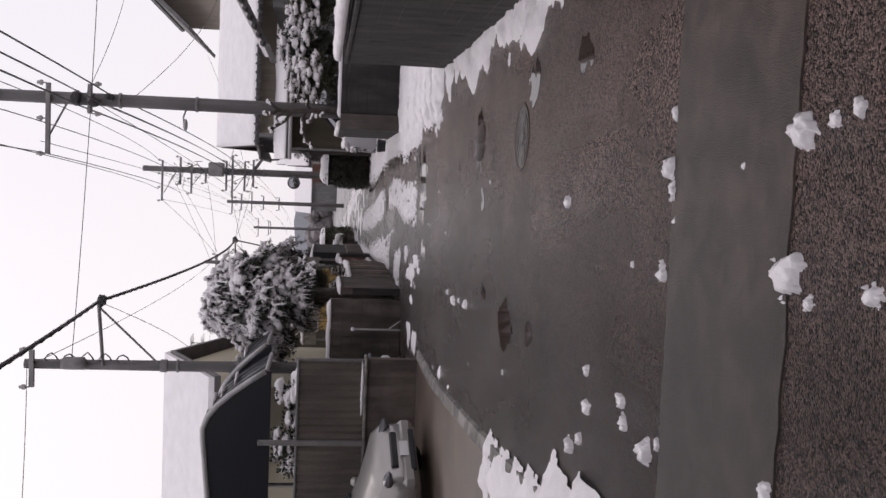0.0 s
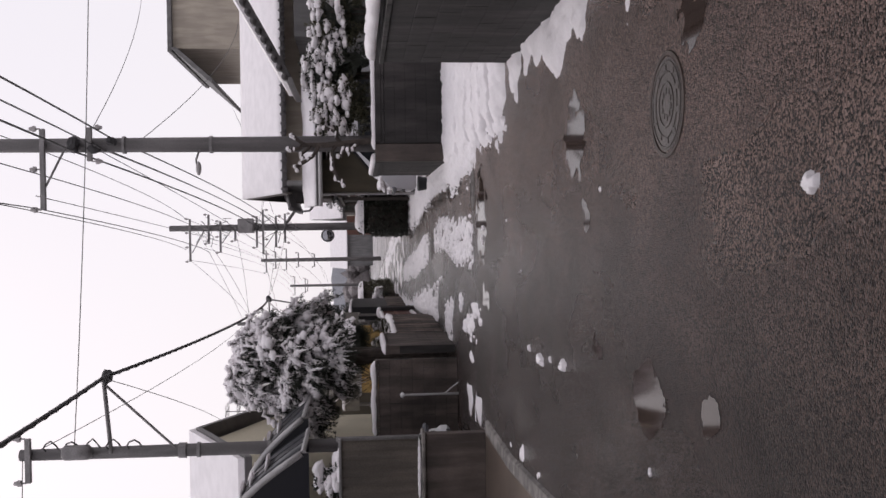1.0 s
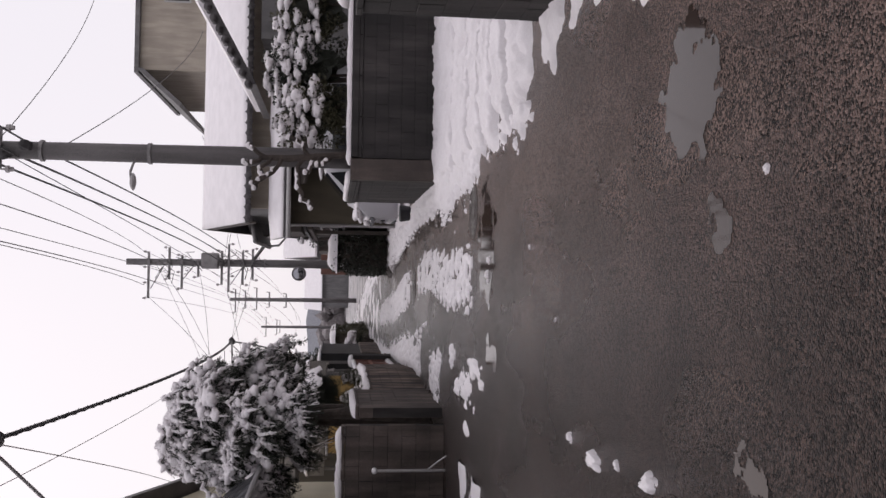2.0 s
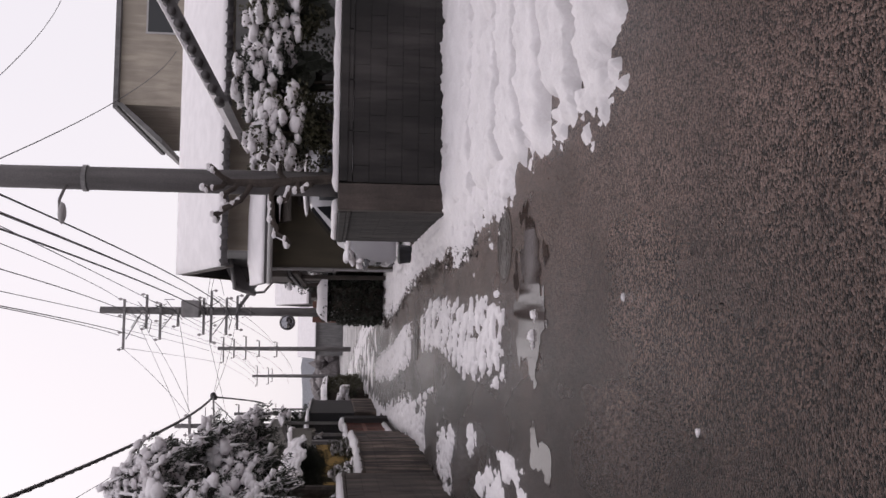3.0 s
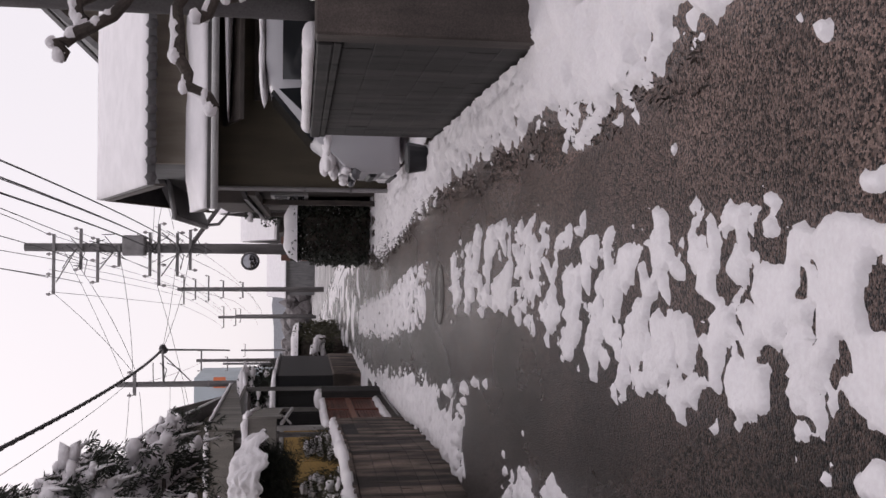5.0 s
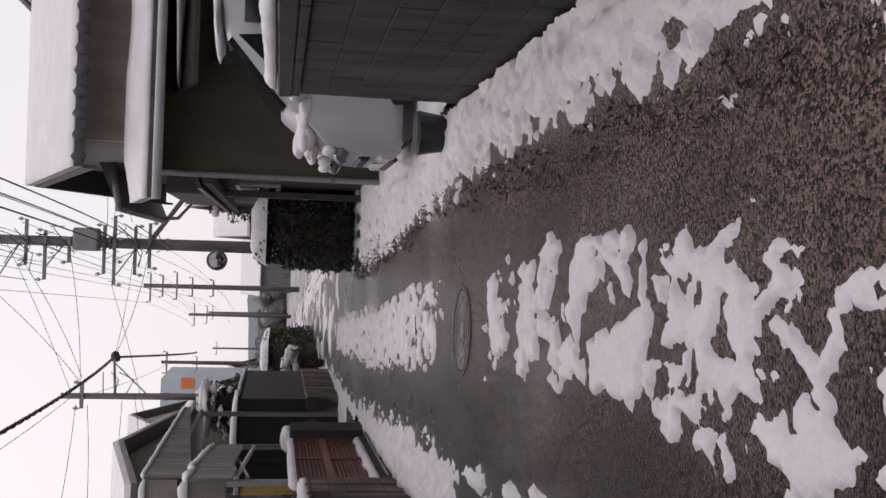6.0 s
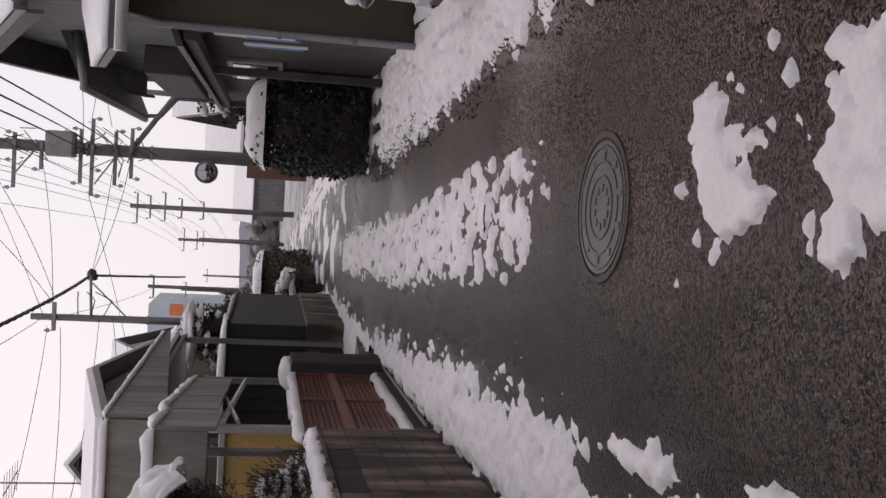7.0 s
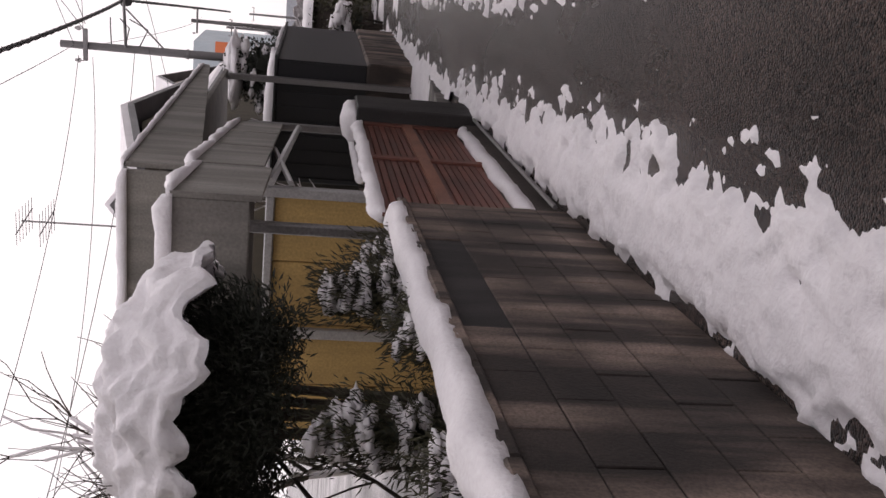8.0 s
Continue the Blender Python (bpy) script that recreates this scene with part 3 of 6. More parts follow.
snow_sheet("road_snow", -2.5, -1.7, 8.5, 16.5, lambda x, y: -0.30 - 0.6 * abs(x + lane(y, (8, 2.3), (12, 2.5), (16, 2.1))) + 0.6 * fbm(x * 2.3, y * 1.6, 41), 0.04, 0.035, "scattered scraps of snow on asphalt", bent=False)
snow_sheet("far_snow", -3.0, 1.3, 36.0, 90.0, lambda x, y: 0.45 * fbm(x * 1.4, y * 0.7, 51) - 0.06, 0.04, 0.16, "patchy snow over the far lane", hard=0.3)
snow_sheet("yard_snow", -7.0, -2.4, 14.4, 17.8, lambda x, y: -0.1 + 0.35 * fbm(x, y, 61), 0.05, 0.08, "snow patches in a driveway", bent=False)


def clump(x, y, r, stretch=1.0):
    """A ragged, melting lump: a small relief with lobes."""
    g, n, at = Geo(), 30, {}
    g.sheet = True
    for j in range(n + 1):
        for i in range(n + 1):
            u, v = 2.6 * (i / n - 0.5), 2.6 * (j / n - 0.5)
            c = 0.62 - math.hypot(u, v) + 0.42 * fbm(u * 1.6 + x * 7, v * 1.6 + y * 5, 2) + 0.14 * fbm(u * 5 + y, v * 5 + x, 8)
            t = max(0.0, min(1.0, c / 0.35))
            at[i, j] = len(g.v)
            g.v.append((x + u * r, y + v * r * stretch, (0.5 * min(r, 0.09) * math.sqrt(t * (2 - t)) * (1 + 0.35 * fbm(u * 3 + x, v * 3, 5)) if c > 0 else 0) - 0.004))
    for j in range(n):
        for i in range(n):
            q = [at[i, j], at[i + 1, j], at[i + 1, j + 1], at[i, j + 1]]
            if max(g.v[k][2] for k in q) > 0:
                g.f.append(tuple(q))
    if g.f:
        used = sorted({i for f in g.f for i in f})
        back = {i: k for k, i in enumerate(used)}
        g.v, g.f = [g.v[i] for i in used], [tuple(back[i] for i in f) for f in g.f]
        solo("snow_clump", g, SNOW, "small lump of melting snow on asphalt", "snow clump", "snow clumps", smooth=True)


for x, y, r, k in ((0.32, 2.02, 0.10, 1.2), (0.35, 1.84, 0.04, 1.2), (0.38, 1.70, 0.045, 1), (0.20, 3.25, 0.085, 1.1), (0.11, 3.2, 0.06, 0.9), (-0.03, 3.17, 0.03, 1), (-0.16, 2.08, 0.11, 1.2), (-0.25, 1.92, 0.04, 1), (-0.18, 1.56, 0.055, 1.1),
                   (-0.28, 3.28, 0.065, 1.2), (0.01, 5.1, 0.06, 1.3), (-0.28, 3.73, 0.03, 1), (0.46, 3.22, 0.05, 1), (0.21, 2.47, 0.03, 1), (-0.98, 4.46, 0.05, 1.2), (-1.19, 4.42, 0.06, 1.8), (-1.01, 3.79, 0.06, 1.6), (-1.11, 3.73, 0.06, 1.2),
                   (-1.15, 3.37, 0.09, 1.2), (-1.08, 3.22, 0.05, 1), (-1.52, 4.75, 0.08, 1.3), (-1.42, 4.55, 0.06, 1.2), (-1.52, 7.05, 0.035, 1), (-0.95, 2.12, 0.07, 1), (-1.27, 10.87, 0.05, 1.5), (-1.31, 10.3, 0.08, 2.2), (-1.23, 9.32, 0.07, 2),
                   (-1.25, 9.85, 0.04, 1.5), (-0.10, 14.17, 0.055, 1.6), (-0.24, 14.23, 0.065, 1.3), (-0.30, 14.2, 0.04, 1), (0.12, 8.1, 0.03, 1), (-0.03, 12.2, 0.03, 1), (-0.55, 11.3, 0.025, 1), (0.3, 16.9, 0.03, 1.4)):
    clump(x, y, r, k)


def puddle(x0, x1, y0, y1, level, seed, res=0.011):
    """Standing water: a flat sheet with a wandering shore, broken where stones rise through it."""
    nx, ny = int((x1 - x0) / res), int((y1 - y0) / res)
    g, at = Geo(), {}
    g.sheet = True
    cx, cy, hx, hy = (x0 + x1) / 2, (y0 + y1) / 2, (x1 - x0) / 2, (y1 - y0) / 2
    z = max(0.003 * fbm(x * 0.7, y * 0.5, 2) for x in (x0, cx, x1) for y in (y0, cy, y1)) + 0.0025
    for j in range(ny + 1):
        for i in range(nx + 1):
            x, y = x0 + 2 * hx * i / nx, y0 + 2 * hy * j / ny
            c = level - math.hypot((x - cx) / hx, (y - cy) / hy) + 0.5 * fbm(x * 2.2, y * 2.2, seed) + 0.26 * fbm(x * 8, y * 8, seed + 5) + 0.05 * fbm(x * 24, y * 24, seed + 8)
            if c > 0:
                at[i, j] = len(g.v)
                g.v.append((x, y, z))
    cells = {c for c in at if all((c[0] + p, c[1] + q) in at for p, q in ((1, 0), (1, 1), (0, 1)))}
    while cells:
        # each separate sheet of water is a thing of its own
        todo, pool = [cells.pop()], set()
        while todo:
            c = todo.pop()
            pool.add(c)
            for p, q in ((1, 0), (-1, 0), (0, 1), (0, -1)):
                k = (c[0] + p, c[1] + q)
                if k in cells:
                    cells.remove(k)
                    todo.append(k)
        if len(pool) < 150:
            continue
        w = Geo()
        w.sheet, back = True, {}
        for i, j in sorted(pool):
            face = []
            for k in ((i, j), (i + 1, j), (i + 1, j + 1), (i, j + 1)):
                if k not in back:
                    back[k] = len(w.v)
                    w.v.append(g.v[at[k]])
                face.append(back[k])
            w.f.append(tuple(face))
        solo("puddle", w, WATER, "shallow puddle of clear meltwater on asphalt", "puddle", "puddles", smooth=True)


puddle(-0.75, 0.85, 13.55, 15.2, 0.6, 3)
puddle(-1.35, -0.7, 13.3, 14.6, 0.5, 41)
puddle(0.2, 0.95, 8.1, 9.5, 0.62, 7)
puddle(-0.3, 0.25, 8.2, 8.8, 0.45, 11)
puddle(-1.35, -0.85, 6.6, 7.6, 0.6, 15)
puddle(-1.3, -0.8, 5.6, 6.5, 0.4, 18)
puddle(-1.2, -0.75, 7.8, 8.6, 0.4, 22)
puddle(0.55, 1.2, 6.0, 6.7, 0.5, 26)
puddle(0.7, 1.25, 4.5, 5.2, 0.45, 30)
puddle(-0.9, -0.2, 16.9, 17.5, 0.3, 34)

# ---------------------------------------------------------------- utility poles and cables


def pole_thing(x, y, h, r0, r1, label):
    t = thing("utility_pole", x, y, 0, label, "utility pole", "utility poles along the lane")
    g = Geo().tube([(x, y, -0.05), (x, y, h * 0.5), (x, y, h)], [r0, (r0 + r1) / 2, r1], 20)
    part("shaft", g, POLE, t, smooth=True)
    for z in (h * 0.44, h * 0.6):
        part("band", Geo().tube([(x, y, z), (x, y, z + 0.05)], r0 * 1.02, 20), STEEL, t)
    return t


def arm(t, x0, x1, y, z, pins=3, down=False):
    part("crossarm", Geo().box(x0, y - 0.04, z - 0.045, x1, y + 0.04, z + 0.045), STEEL, t)
    for k in range(pins):
        x = x0 + (x1 - x0) * (k + 0.5 * (pins == 1)) / max(1, pins - 1) if pins > 1 else (x0 + x1) / 2
        s = -1 if down else 1
        g = Geo().tube([(x, y, z + s * 0.04), (x, y, z + s * 0.10), (x, y, z + s * 0.11), (x, y, z + s * 0.16), (x, y, z + s * 0.17), (x, y, z + s * 0.22)],
                       [0.015, 0.015, 0.05, 0.055, 0.04, 0.03], 8)
        part("insulator", g, CERAMIC, t)


def brace(t, a, b, r=0.02):
    part("brace", Geo().tube([a, b], r, 6), STEEL, t)


R1 = pole_thing(1.5, 19.45, 9.6, 0.155, 0.115, "dark grey concrete utility pole behind a garden wall")
arm(R1, 0.35, 1.78, 19.28, 7.16, 3)
brace(R1, (0.75, 19.28, 7.12), (1.5, 19.32, 6.75))
arm(R1, 0.5, 1.9, 19.28, 8.2, 3)
arm(R1, 1.2, 1.8, 19.28, 6.35, 2, True)
part("clamp", Geo().blob((1.5, 19.2, 6.6), (0.16, 0.12, 0.1), 2).blob((1.42, 19.22, 6.25), (0.09, 0.1, 0.12), 2).blob((1.55, 19.2, 5.95), (0.08, 0.1, 0.09), 2), CABLE, R1, "bunched black cable clamps")
part("lamp_arm", Geo().tube([(1.5, 19.4, 4.42), (1.22, 19.3, 4.5), (1.1, 19.25, 4.48)], 0.018, 6), STEEL, R1)
part("street_lamp", Geo().blob((1.06, 19.25, 4.45), (0.13, 0.06, 0.05), 2, 0.05), CERAMIC, R1, "small pale street lamp head")

L1 = pole_thing(-3.58, 17.4, 7.0, 0.12, 0.09, "dark slim utility pole with a strut")
part("crossarm", Geo().tube([(-3.58, 17.32, 5.58), (-2.36, 17.32, 5.68)], 0.035, 8), STEEL, L1)
brace(L1, (-2.5, 17.32, 5.64), (-3.58, 17.34, 4.52), 0.022)
arm(L1, -4.0, -3.3, 17.3, 6.85, 2)
part("transformer", Geo().tube([(-3.52, 17.2, 5.85), (-3.52, 17.2, 5.9), (-3.52, 17.2, 6.25), (-3.52, 17.2, 6.3)], [0.08, 0.12, 0.12, 0.08], 14), STEEL, L1, "dark cylindrical switch can", True)
part("band", Geo().tube([(-3.58, 17.4, 4.42), (-3.58, 17.4, 4.54)], 0.125, 16), STEEL, L1)
for k in range(5):
    z = 5.1 + 0.32 * k
    part("cable_loop", Geo().tube([(-3.47, 17.28, z), (-3.40, 17.22, z + 0.02), (-3.35 + 0.02 * (k % 3), 17.2, z + 0.09), (-3.38, 17.2, z + 0.17), (-3.45, 17.24, z + 0.22), (-3.5, 17.3, z + 0.2)], 0.014, 6), CABLE, L1)
part("clamp", Geo().blob((-2.36, 17.32, 5.62), (0.12, 0.2, 0.08), 2), CABLE, L1, "wrapped cable joint under snow")

R2 = pole_thing(0.2, 45.3, 10.0, 0.19, 0.13, "tall concrete pole crowded with crossarms and a transformer")
for z, a, b, n in ((9.08, -1.28, 0.62, 4), (8.26, -0.5, 0.8, 3), (7.75, -0.9, 0.5, 3), (7.1, -0.4, 0.3, 2), (6.15, -0.7, 0.7, 3), (5.87, -1.0, 0.98, 4), (5.3, -0.7, 0.7, 2), (4.9, -0.5, 0.8, 2)):
    arm(R2, a, b, 45.1, z, n, z < 6)
part("transformer", Geo().box(-0.05, 44.7, 6.25, 0.6, 45.15, 6.95, 0.05), STEEL, R2, "grey box transformer")
part("bracket", Geo().box(0.05, 45.0, 6.15, 0.4, 45.2, 6.25), STEEL, R2)
for a, b in (((-0.9, 45.1, 9.0), (0.2, 45.2, 8.4)), ((-0.7, 45.1, 5.8), (0.2, 45.2, 5.2)), ((0.7, 45.1, 5.8), (0.2, 45.2, 5.2)), ((-0.5, 45.1, 7.7), (0.2, 45.2, 7.2))):
    brace(R2, a, b)
for k in range(24):
    z = rnd(4.2, 8.9)
    a, b = rnd(-0.8, 0.8), rnd(-0.6, 0.8)
    part("jumper_wire", Geo().tube([(a, 45.05, z), ((a + b) / 2, 44.9, z - rnd(0.1, 0.4)), (b, 45.05, z + rnd(-0.6, 0.6))], 0.014, 5), CABLE, R2)
part("strut", Geo().tube([(0.3, 45.3, 4.9), (1.95, 45.3, 3.75)], 0.07, 10), POLE, R2, "slanting strut of dark concrete")
m = part("mirror_hood", Geo().tube([(-0.2, 44.95, 3.0), (-0.2, 44.99, 3.0)], 0.30, 24), STEEL, R2, "round traffic mirror rim", True)
part("mirror", Geo().tube([(-0.2, 44.92, 3.0), (-0.2, 44.95, 3.0)], [0.2, 0.27], 24), plain("mirror_face", (0.3, 0.3, 0.32), 0.05, 1.0), R2, "convex traffic mirror", True)

L2 = pole_thing(-3.98, 43.8, 6.9, 0.11, 0.08, "slim grey steel utility pole behind a garden")
part("crossarm", Geo().tube([(-4.0, 43.75, 5.5), (-2.9, 43.75, 5.55)], 0.035, 8), STEEL, L2)
brace(L2, (-3.1, 43.75, 5.5), (-3.98, 43.75, 4.6))
arm(L2, -4.3, -3.6, 43.7, 6.35, 2)
part("clamp", Geo().blob((-2.95, 44.2, 5.6), (0.16, 0.3, 0.12), 2), CABLE, L2, "wrapped cable joint under snow")
for k in range(3):
    part("cable_loop", Geo().tube([(-3.9, 43.7, 5.2 + 0.3 * k), (-3.5, 43.6, 5.0 + 0.4 * k), (-3.3, 43.6, 5.4 + 0.2 * k)], 0.014, 5), CABLE, L2)

R3 = pole_thing(-2.05, 75, 9.0, 0.17, 0.12, "far concrete utility pole with crossarms")
for z, a, b in ((8.6, -3.0, -1.3), (7.9, -2.7, -1.4), (7.1, -2.8, -1.2), (6.2, -2.6, -1.5), (5.0, -2.6, -1.6)):
    arm(R3, a, b, 74.9, z, 3)
R4 = pole_thing(-5.6, 105, 9.0, 0.17, 0.12, "far concrete utility pole with crossarms")
arm(R4, -6.6, -4.6, 104.9, 8.5, 3)
arm(R4, -6.4, -4.8, 104.9, 7.4, 3)
L3 = pole_thing(-6.2, 72, 7.5, 0.12, 0.09, "far slim utility pole")
arm(L3, -6.8, -5.6, 71.9, 7.2, 2)
L4 = pole_thing(-9.2, 98, 8, 0.12, 0.09, "far slim utility pole")
arm(L4, -9.8, -8.6, 97.9, 7.6, 2)
for x, y, h in ((-6.9, 130, 9), (-12, 140, 9), (3.2, 62, 7.5)):
    t = pole_thing(x, y, h, 0.15, 0.11, "far concrete utility pole")
    arm(t, x - 0.8, x + 0.8, y, h - 0.5, 3)


def cable(a, b, drop, r=0.012, label="thin black overhead wire"):
    solo("overhead_wire", Geo().tube(sag(a, b, drop), r * 0.75, 5), CABLE, label, "overhead wire", "overhead wires")


def bundle(a, b, drop, r):
    """A spun bundle: a core with a wire wound round it and snow on top."""
    t = thing("cable_bundle", a[0], a[1], a[2], "thick spun telephone cable dusted with snow", "overhead cable", "cable bundles")
    line = sag(a, b, drop, 60)
    part("core", Geo().tube(line, r, 8), CABLE, t, smooth=True)
    n, spun = 420, []
    for i in range(n + 1):
        f = i / n * 60
        k = min(59, int(f))
        p = line[k].lerp(line[k + 1], f - k)
        spun.append(p + Vector((math.cos(i * 0.9) * r * 1.15, 0, math.sin(i * 0.9) * r * 1.15)))
    part("lashing", Geo().tube(spun, r * 0.22, 4), CABLE, t)
    g = Geo().tube([p + Vector((0, 0, r * 0.85)) for p in line], [r * 0.45 * (1 + 0.5 * math.sin(i * 2.3)) for i in range(61)], 6)
    part("snow", g, SNOW, t, "thin ridge of snow")


bundle((-2.36, 17.3, 5.66), (-2.95, 44.1, 5.62), 0.55, 0.03)
bundle((-2.2, -14, 5.9), (-2.36, 17.3, 5.66), 0.5, 0.03)
bundle((-2.95, 44.1, 5.62), (-5.6, 71.9, 5.6), 0.6, 0.03)
for z, x, dz in ((7.3, 0.38, 0.5), (7.3, 1.0, 0.6), (8.35, 0.55, 0.5), (8.35, 1.85, 0.5)):
    cable((x, 19.3, z), (x - 1.3 if x < 1.2 else 0.6, 45.1, z + 0.9), dz, 0.014)
    cable((x, 19.3, z), (x + 0.5, -14, z + 0.3), dz, 0.014)
for x, z, r in ((1.35, 6.55, 0.024), (1.5, 6.3, 0.018), (1.6, 5.95, 0.02), (1.4, 6.1, 0.012)):
    cable((x, 19.25, z), (x - 1.2, 45.1, z - 0.5), 0.35, r, "black service cable between poles")
    cable((x, 19.25, z), (x + 0.8, -14, z + 0.2), 0.4, r, "black service cable between poles")
for a, b, s in (((-3.6, 17.3, 6.15), (9, 17.0, 5.6), 0.1), ((-3.6, 17.35, 6.95), (-14, 12, 6.6), 0.3), ((-3.6, 17.35, 6.9), (-3.98, 43.7, 6.6), 0.4),
                ((1.5, 19.4, 6.5), (8.8, 34, 8.6), 0.4), ((1.5, 19.4, 5.6), (6, 30, 5.0), 0.4), ((-2.4, 17.3, 5.6), (-7.0, 36, 6.2), 0.4), ((-4.2, 43.7, 6.5), (-13, 30, 6.6), 0.5),
                ((-4.2, 43.7, 6.2), (-13, 34, 5.6), 0.5), ((-4.0, 43.7, 5.3), (-12, 28, 5.2), 0.5), ((0.2, 45, 8.8), (-3.95, 43.7, 6.6), 0.06), ((0.2, 45, 5.3), (-3.0, 44.0, 5.6), 0.06), ((0.2, 45, 6.1), (4.5, 33, 4.9), 0.3), ((-3.98, 43.7, 6.3), (-6, 72, 7), 0.5), ((-3.9, 43.7, 5.0), (-6.6, 39.5, 4.5), 0.2)):
    cable(a, b, s, 0.010)
for a, b in (((-3.6, 43.7, 6.4), (-1.2, 45, 9.1)), ((-3.5, 43.7, 6.35), (-0.4, 45, 8.3)), ((-2.95, 44.1, 5.6), (0.1, 45, 4.9)), ((-4.2, 43.7, 6.4), (0.1, 45, 7.1)), ((1.4, 19.3, 6.2), (-0.6, 45.1, 5.9)), ((0.6, 19.3, 7.3), (-0.4, 45.1, 7.8)),
             ((0.9, 45, 5.9), (7.5, 38, 4.2)), ((0.8, 45, 5.4), (6, 49, 7.6)), ((-1.0, 45, 5.9), (-8, 50, 5.0))):
    cable(a, b, 0.12, 0.011)
for x, z in ((-1.2, 9.2), (-0.5, 9.2), (0.1, 9.2), (0.6, 9.2), (-0.4, 8.4), (0.7, 8.4), (-0.9, 6.0), (0.2, 5.6), (0.9, 6.0)):
    cable((x, 45.1, z), (x * 0.8 - 2.1, 74.9, z - 0.5), 0.28, 0.012)
    cable((x * 0.8 - 2.1, 74.9, z - 0.5), (x * 0.8 - 5.6, 104.9, z - 0.6), 0.3, 0.012)

# ---------------------------------------------------------------- plants


def twig_tree(x, y, z0, height, spread, n, label, snow=0.35, leaf=None):
    """A bare or nearly bare tree: tapering limbs that fork, snow on some."""
    t = thing("bare_tree", x, y, z0, label, "tree")
    g, s = Geo(), Geo()

    def limb(p, d, length, r, depth):
        q = [p]
        for _ in range(4):
            d = (d + Vector((rnd(-0.4, 0.4), rnd(-0.4, 0.4), rnd(-0.1, 0.25)))).normalized()
            q.append(q[-1] + d * length / 4)
        g.tube(q, [r * (1 - 0.13 * i) for i in range(5)], 6)
        if random.random() < snow:
            s.tube([v + Vector((0, 0, r * 0.9)) for v in q[1:]], [r * 0.8 + 0.004] * 4, 5)
        if depth:
            for _ in range(n):
                at = q[random.choice((2, 3, 4))]
                limb(at, (d * 0.7 + Vector((rnd(-1, 1) * spread, rnd(-1, 1) * spread, rnd(-0.1, 0.8)))).normalized(), length * rnd(0.5, 0.8), r * 0.5, depth - 1)
    limb(Vector((x, y, z0)), Vector((0, 0, 1)), height * 0.44, 0.026, 3)
    part("crown_wood", g, BARK, t)
    if s.v:
        tagged(part("snow", s, SNOW, t, "snow lying on the twigs", True), kind="stuff")
    return t


def shrub(name, x, y, z0, rx, ry, rz, label, leaf=LEAF, leaves=2600, size=0.07, lumps=60, lump=0.12, top_heavy=0.3, slim=0.4, upright=0.0):
    """A rounded evergreen: stems, a crown of small leaves in uneven tufts, snow lumps on the upper side."""
    t = thing(name, x, y, z0, label, "shrub")
    g = Geo()
    for _ in range(5):
        a = rnd(0, 6.28)
        g.tube([(x + 0.05 * math.cos(a), y + 0.05 * math.sin(a), -0.05), (x + 0.3 * rx * math.cos(a), y + 0.3 * ry * math.sin(a), z0 + rz * 0.6), (x + 0.6 * rx * math.cos(a), y + 0.6 * ry * math.sin(a), z0 + rz * 1.3)], [0.03, 0.022, 0.01], 6)
    part("stem", g, BARK, t)
    crown, snow = Geo(), Geo()
    tufts = []
    for _ in range(max(18, leaves // 60)):
        a, u = rnd(0, 6.28), rnd(-0.75, 1)
        k = rnd(0.6, 1.0) * (1 + 0.25 * fbm(math.cos(a) * 2 + x, math.sin(a) * 2 + u, y))
        w = math.sqrt(max(0, 1 - u * u))
        tufts.append((x + rx * k * w * math.cos(a), y + ry * k * w * math.sin(a), z0 + rz * (1 + k * u), u, k))
    for cx, cy, cz, u, k in tufts:
        out = Vector(((cx - x) / rx, (cy - y) / ry, (cz - z0 - rz) / rz + upright))
        for _ in range(leaves // len(tufts)):
            d = (out + Vector((rnd(-1, 1), rnd(-1, 1), rnd(-0.7, 1)))).normalized()
            s = size * 2.2
            crown.leaf((cx + rnd(-s, s), cy + rnd(-s, s), cz + rnd(-s, s)), size * rnd(0.6, 1.3), d, slim)
    high = sorted((q for q in tufts if q[3] > -0.35), key=lambda q: -q[3] - 0.5 * q[4] + rnd(0, 0.8))
    for i in range(lumps):
        cx, cy, cz, u, k = high[i % len(high)]
        s = lump * rnd(0.45, 1.25)
        snow.blob((cx + rnd(-s, s), cy + rnd(-s, s), cz + size * 0.6 + rnd(0, s * 0.5)), (s * rnd(0.8, 1.4), s * rnd(0.8, 1.4), s * rnd(0.4, 0.75)), 2, 0.35, 2.2)
    part("inner_foliage", Geo().blob((x, y, z0 + rz), (rx * 0.5, ry * 0.5, rz * 0.6), 3, 0.5, 3.0), LEAF, t)
    part("crown", crown, leaf, t)
    if snow.v:
        tagged(part("snow", snow, SNOW, t, "lumps of fresh snow on the leaves", True), kind="stuff")
    return t


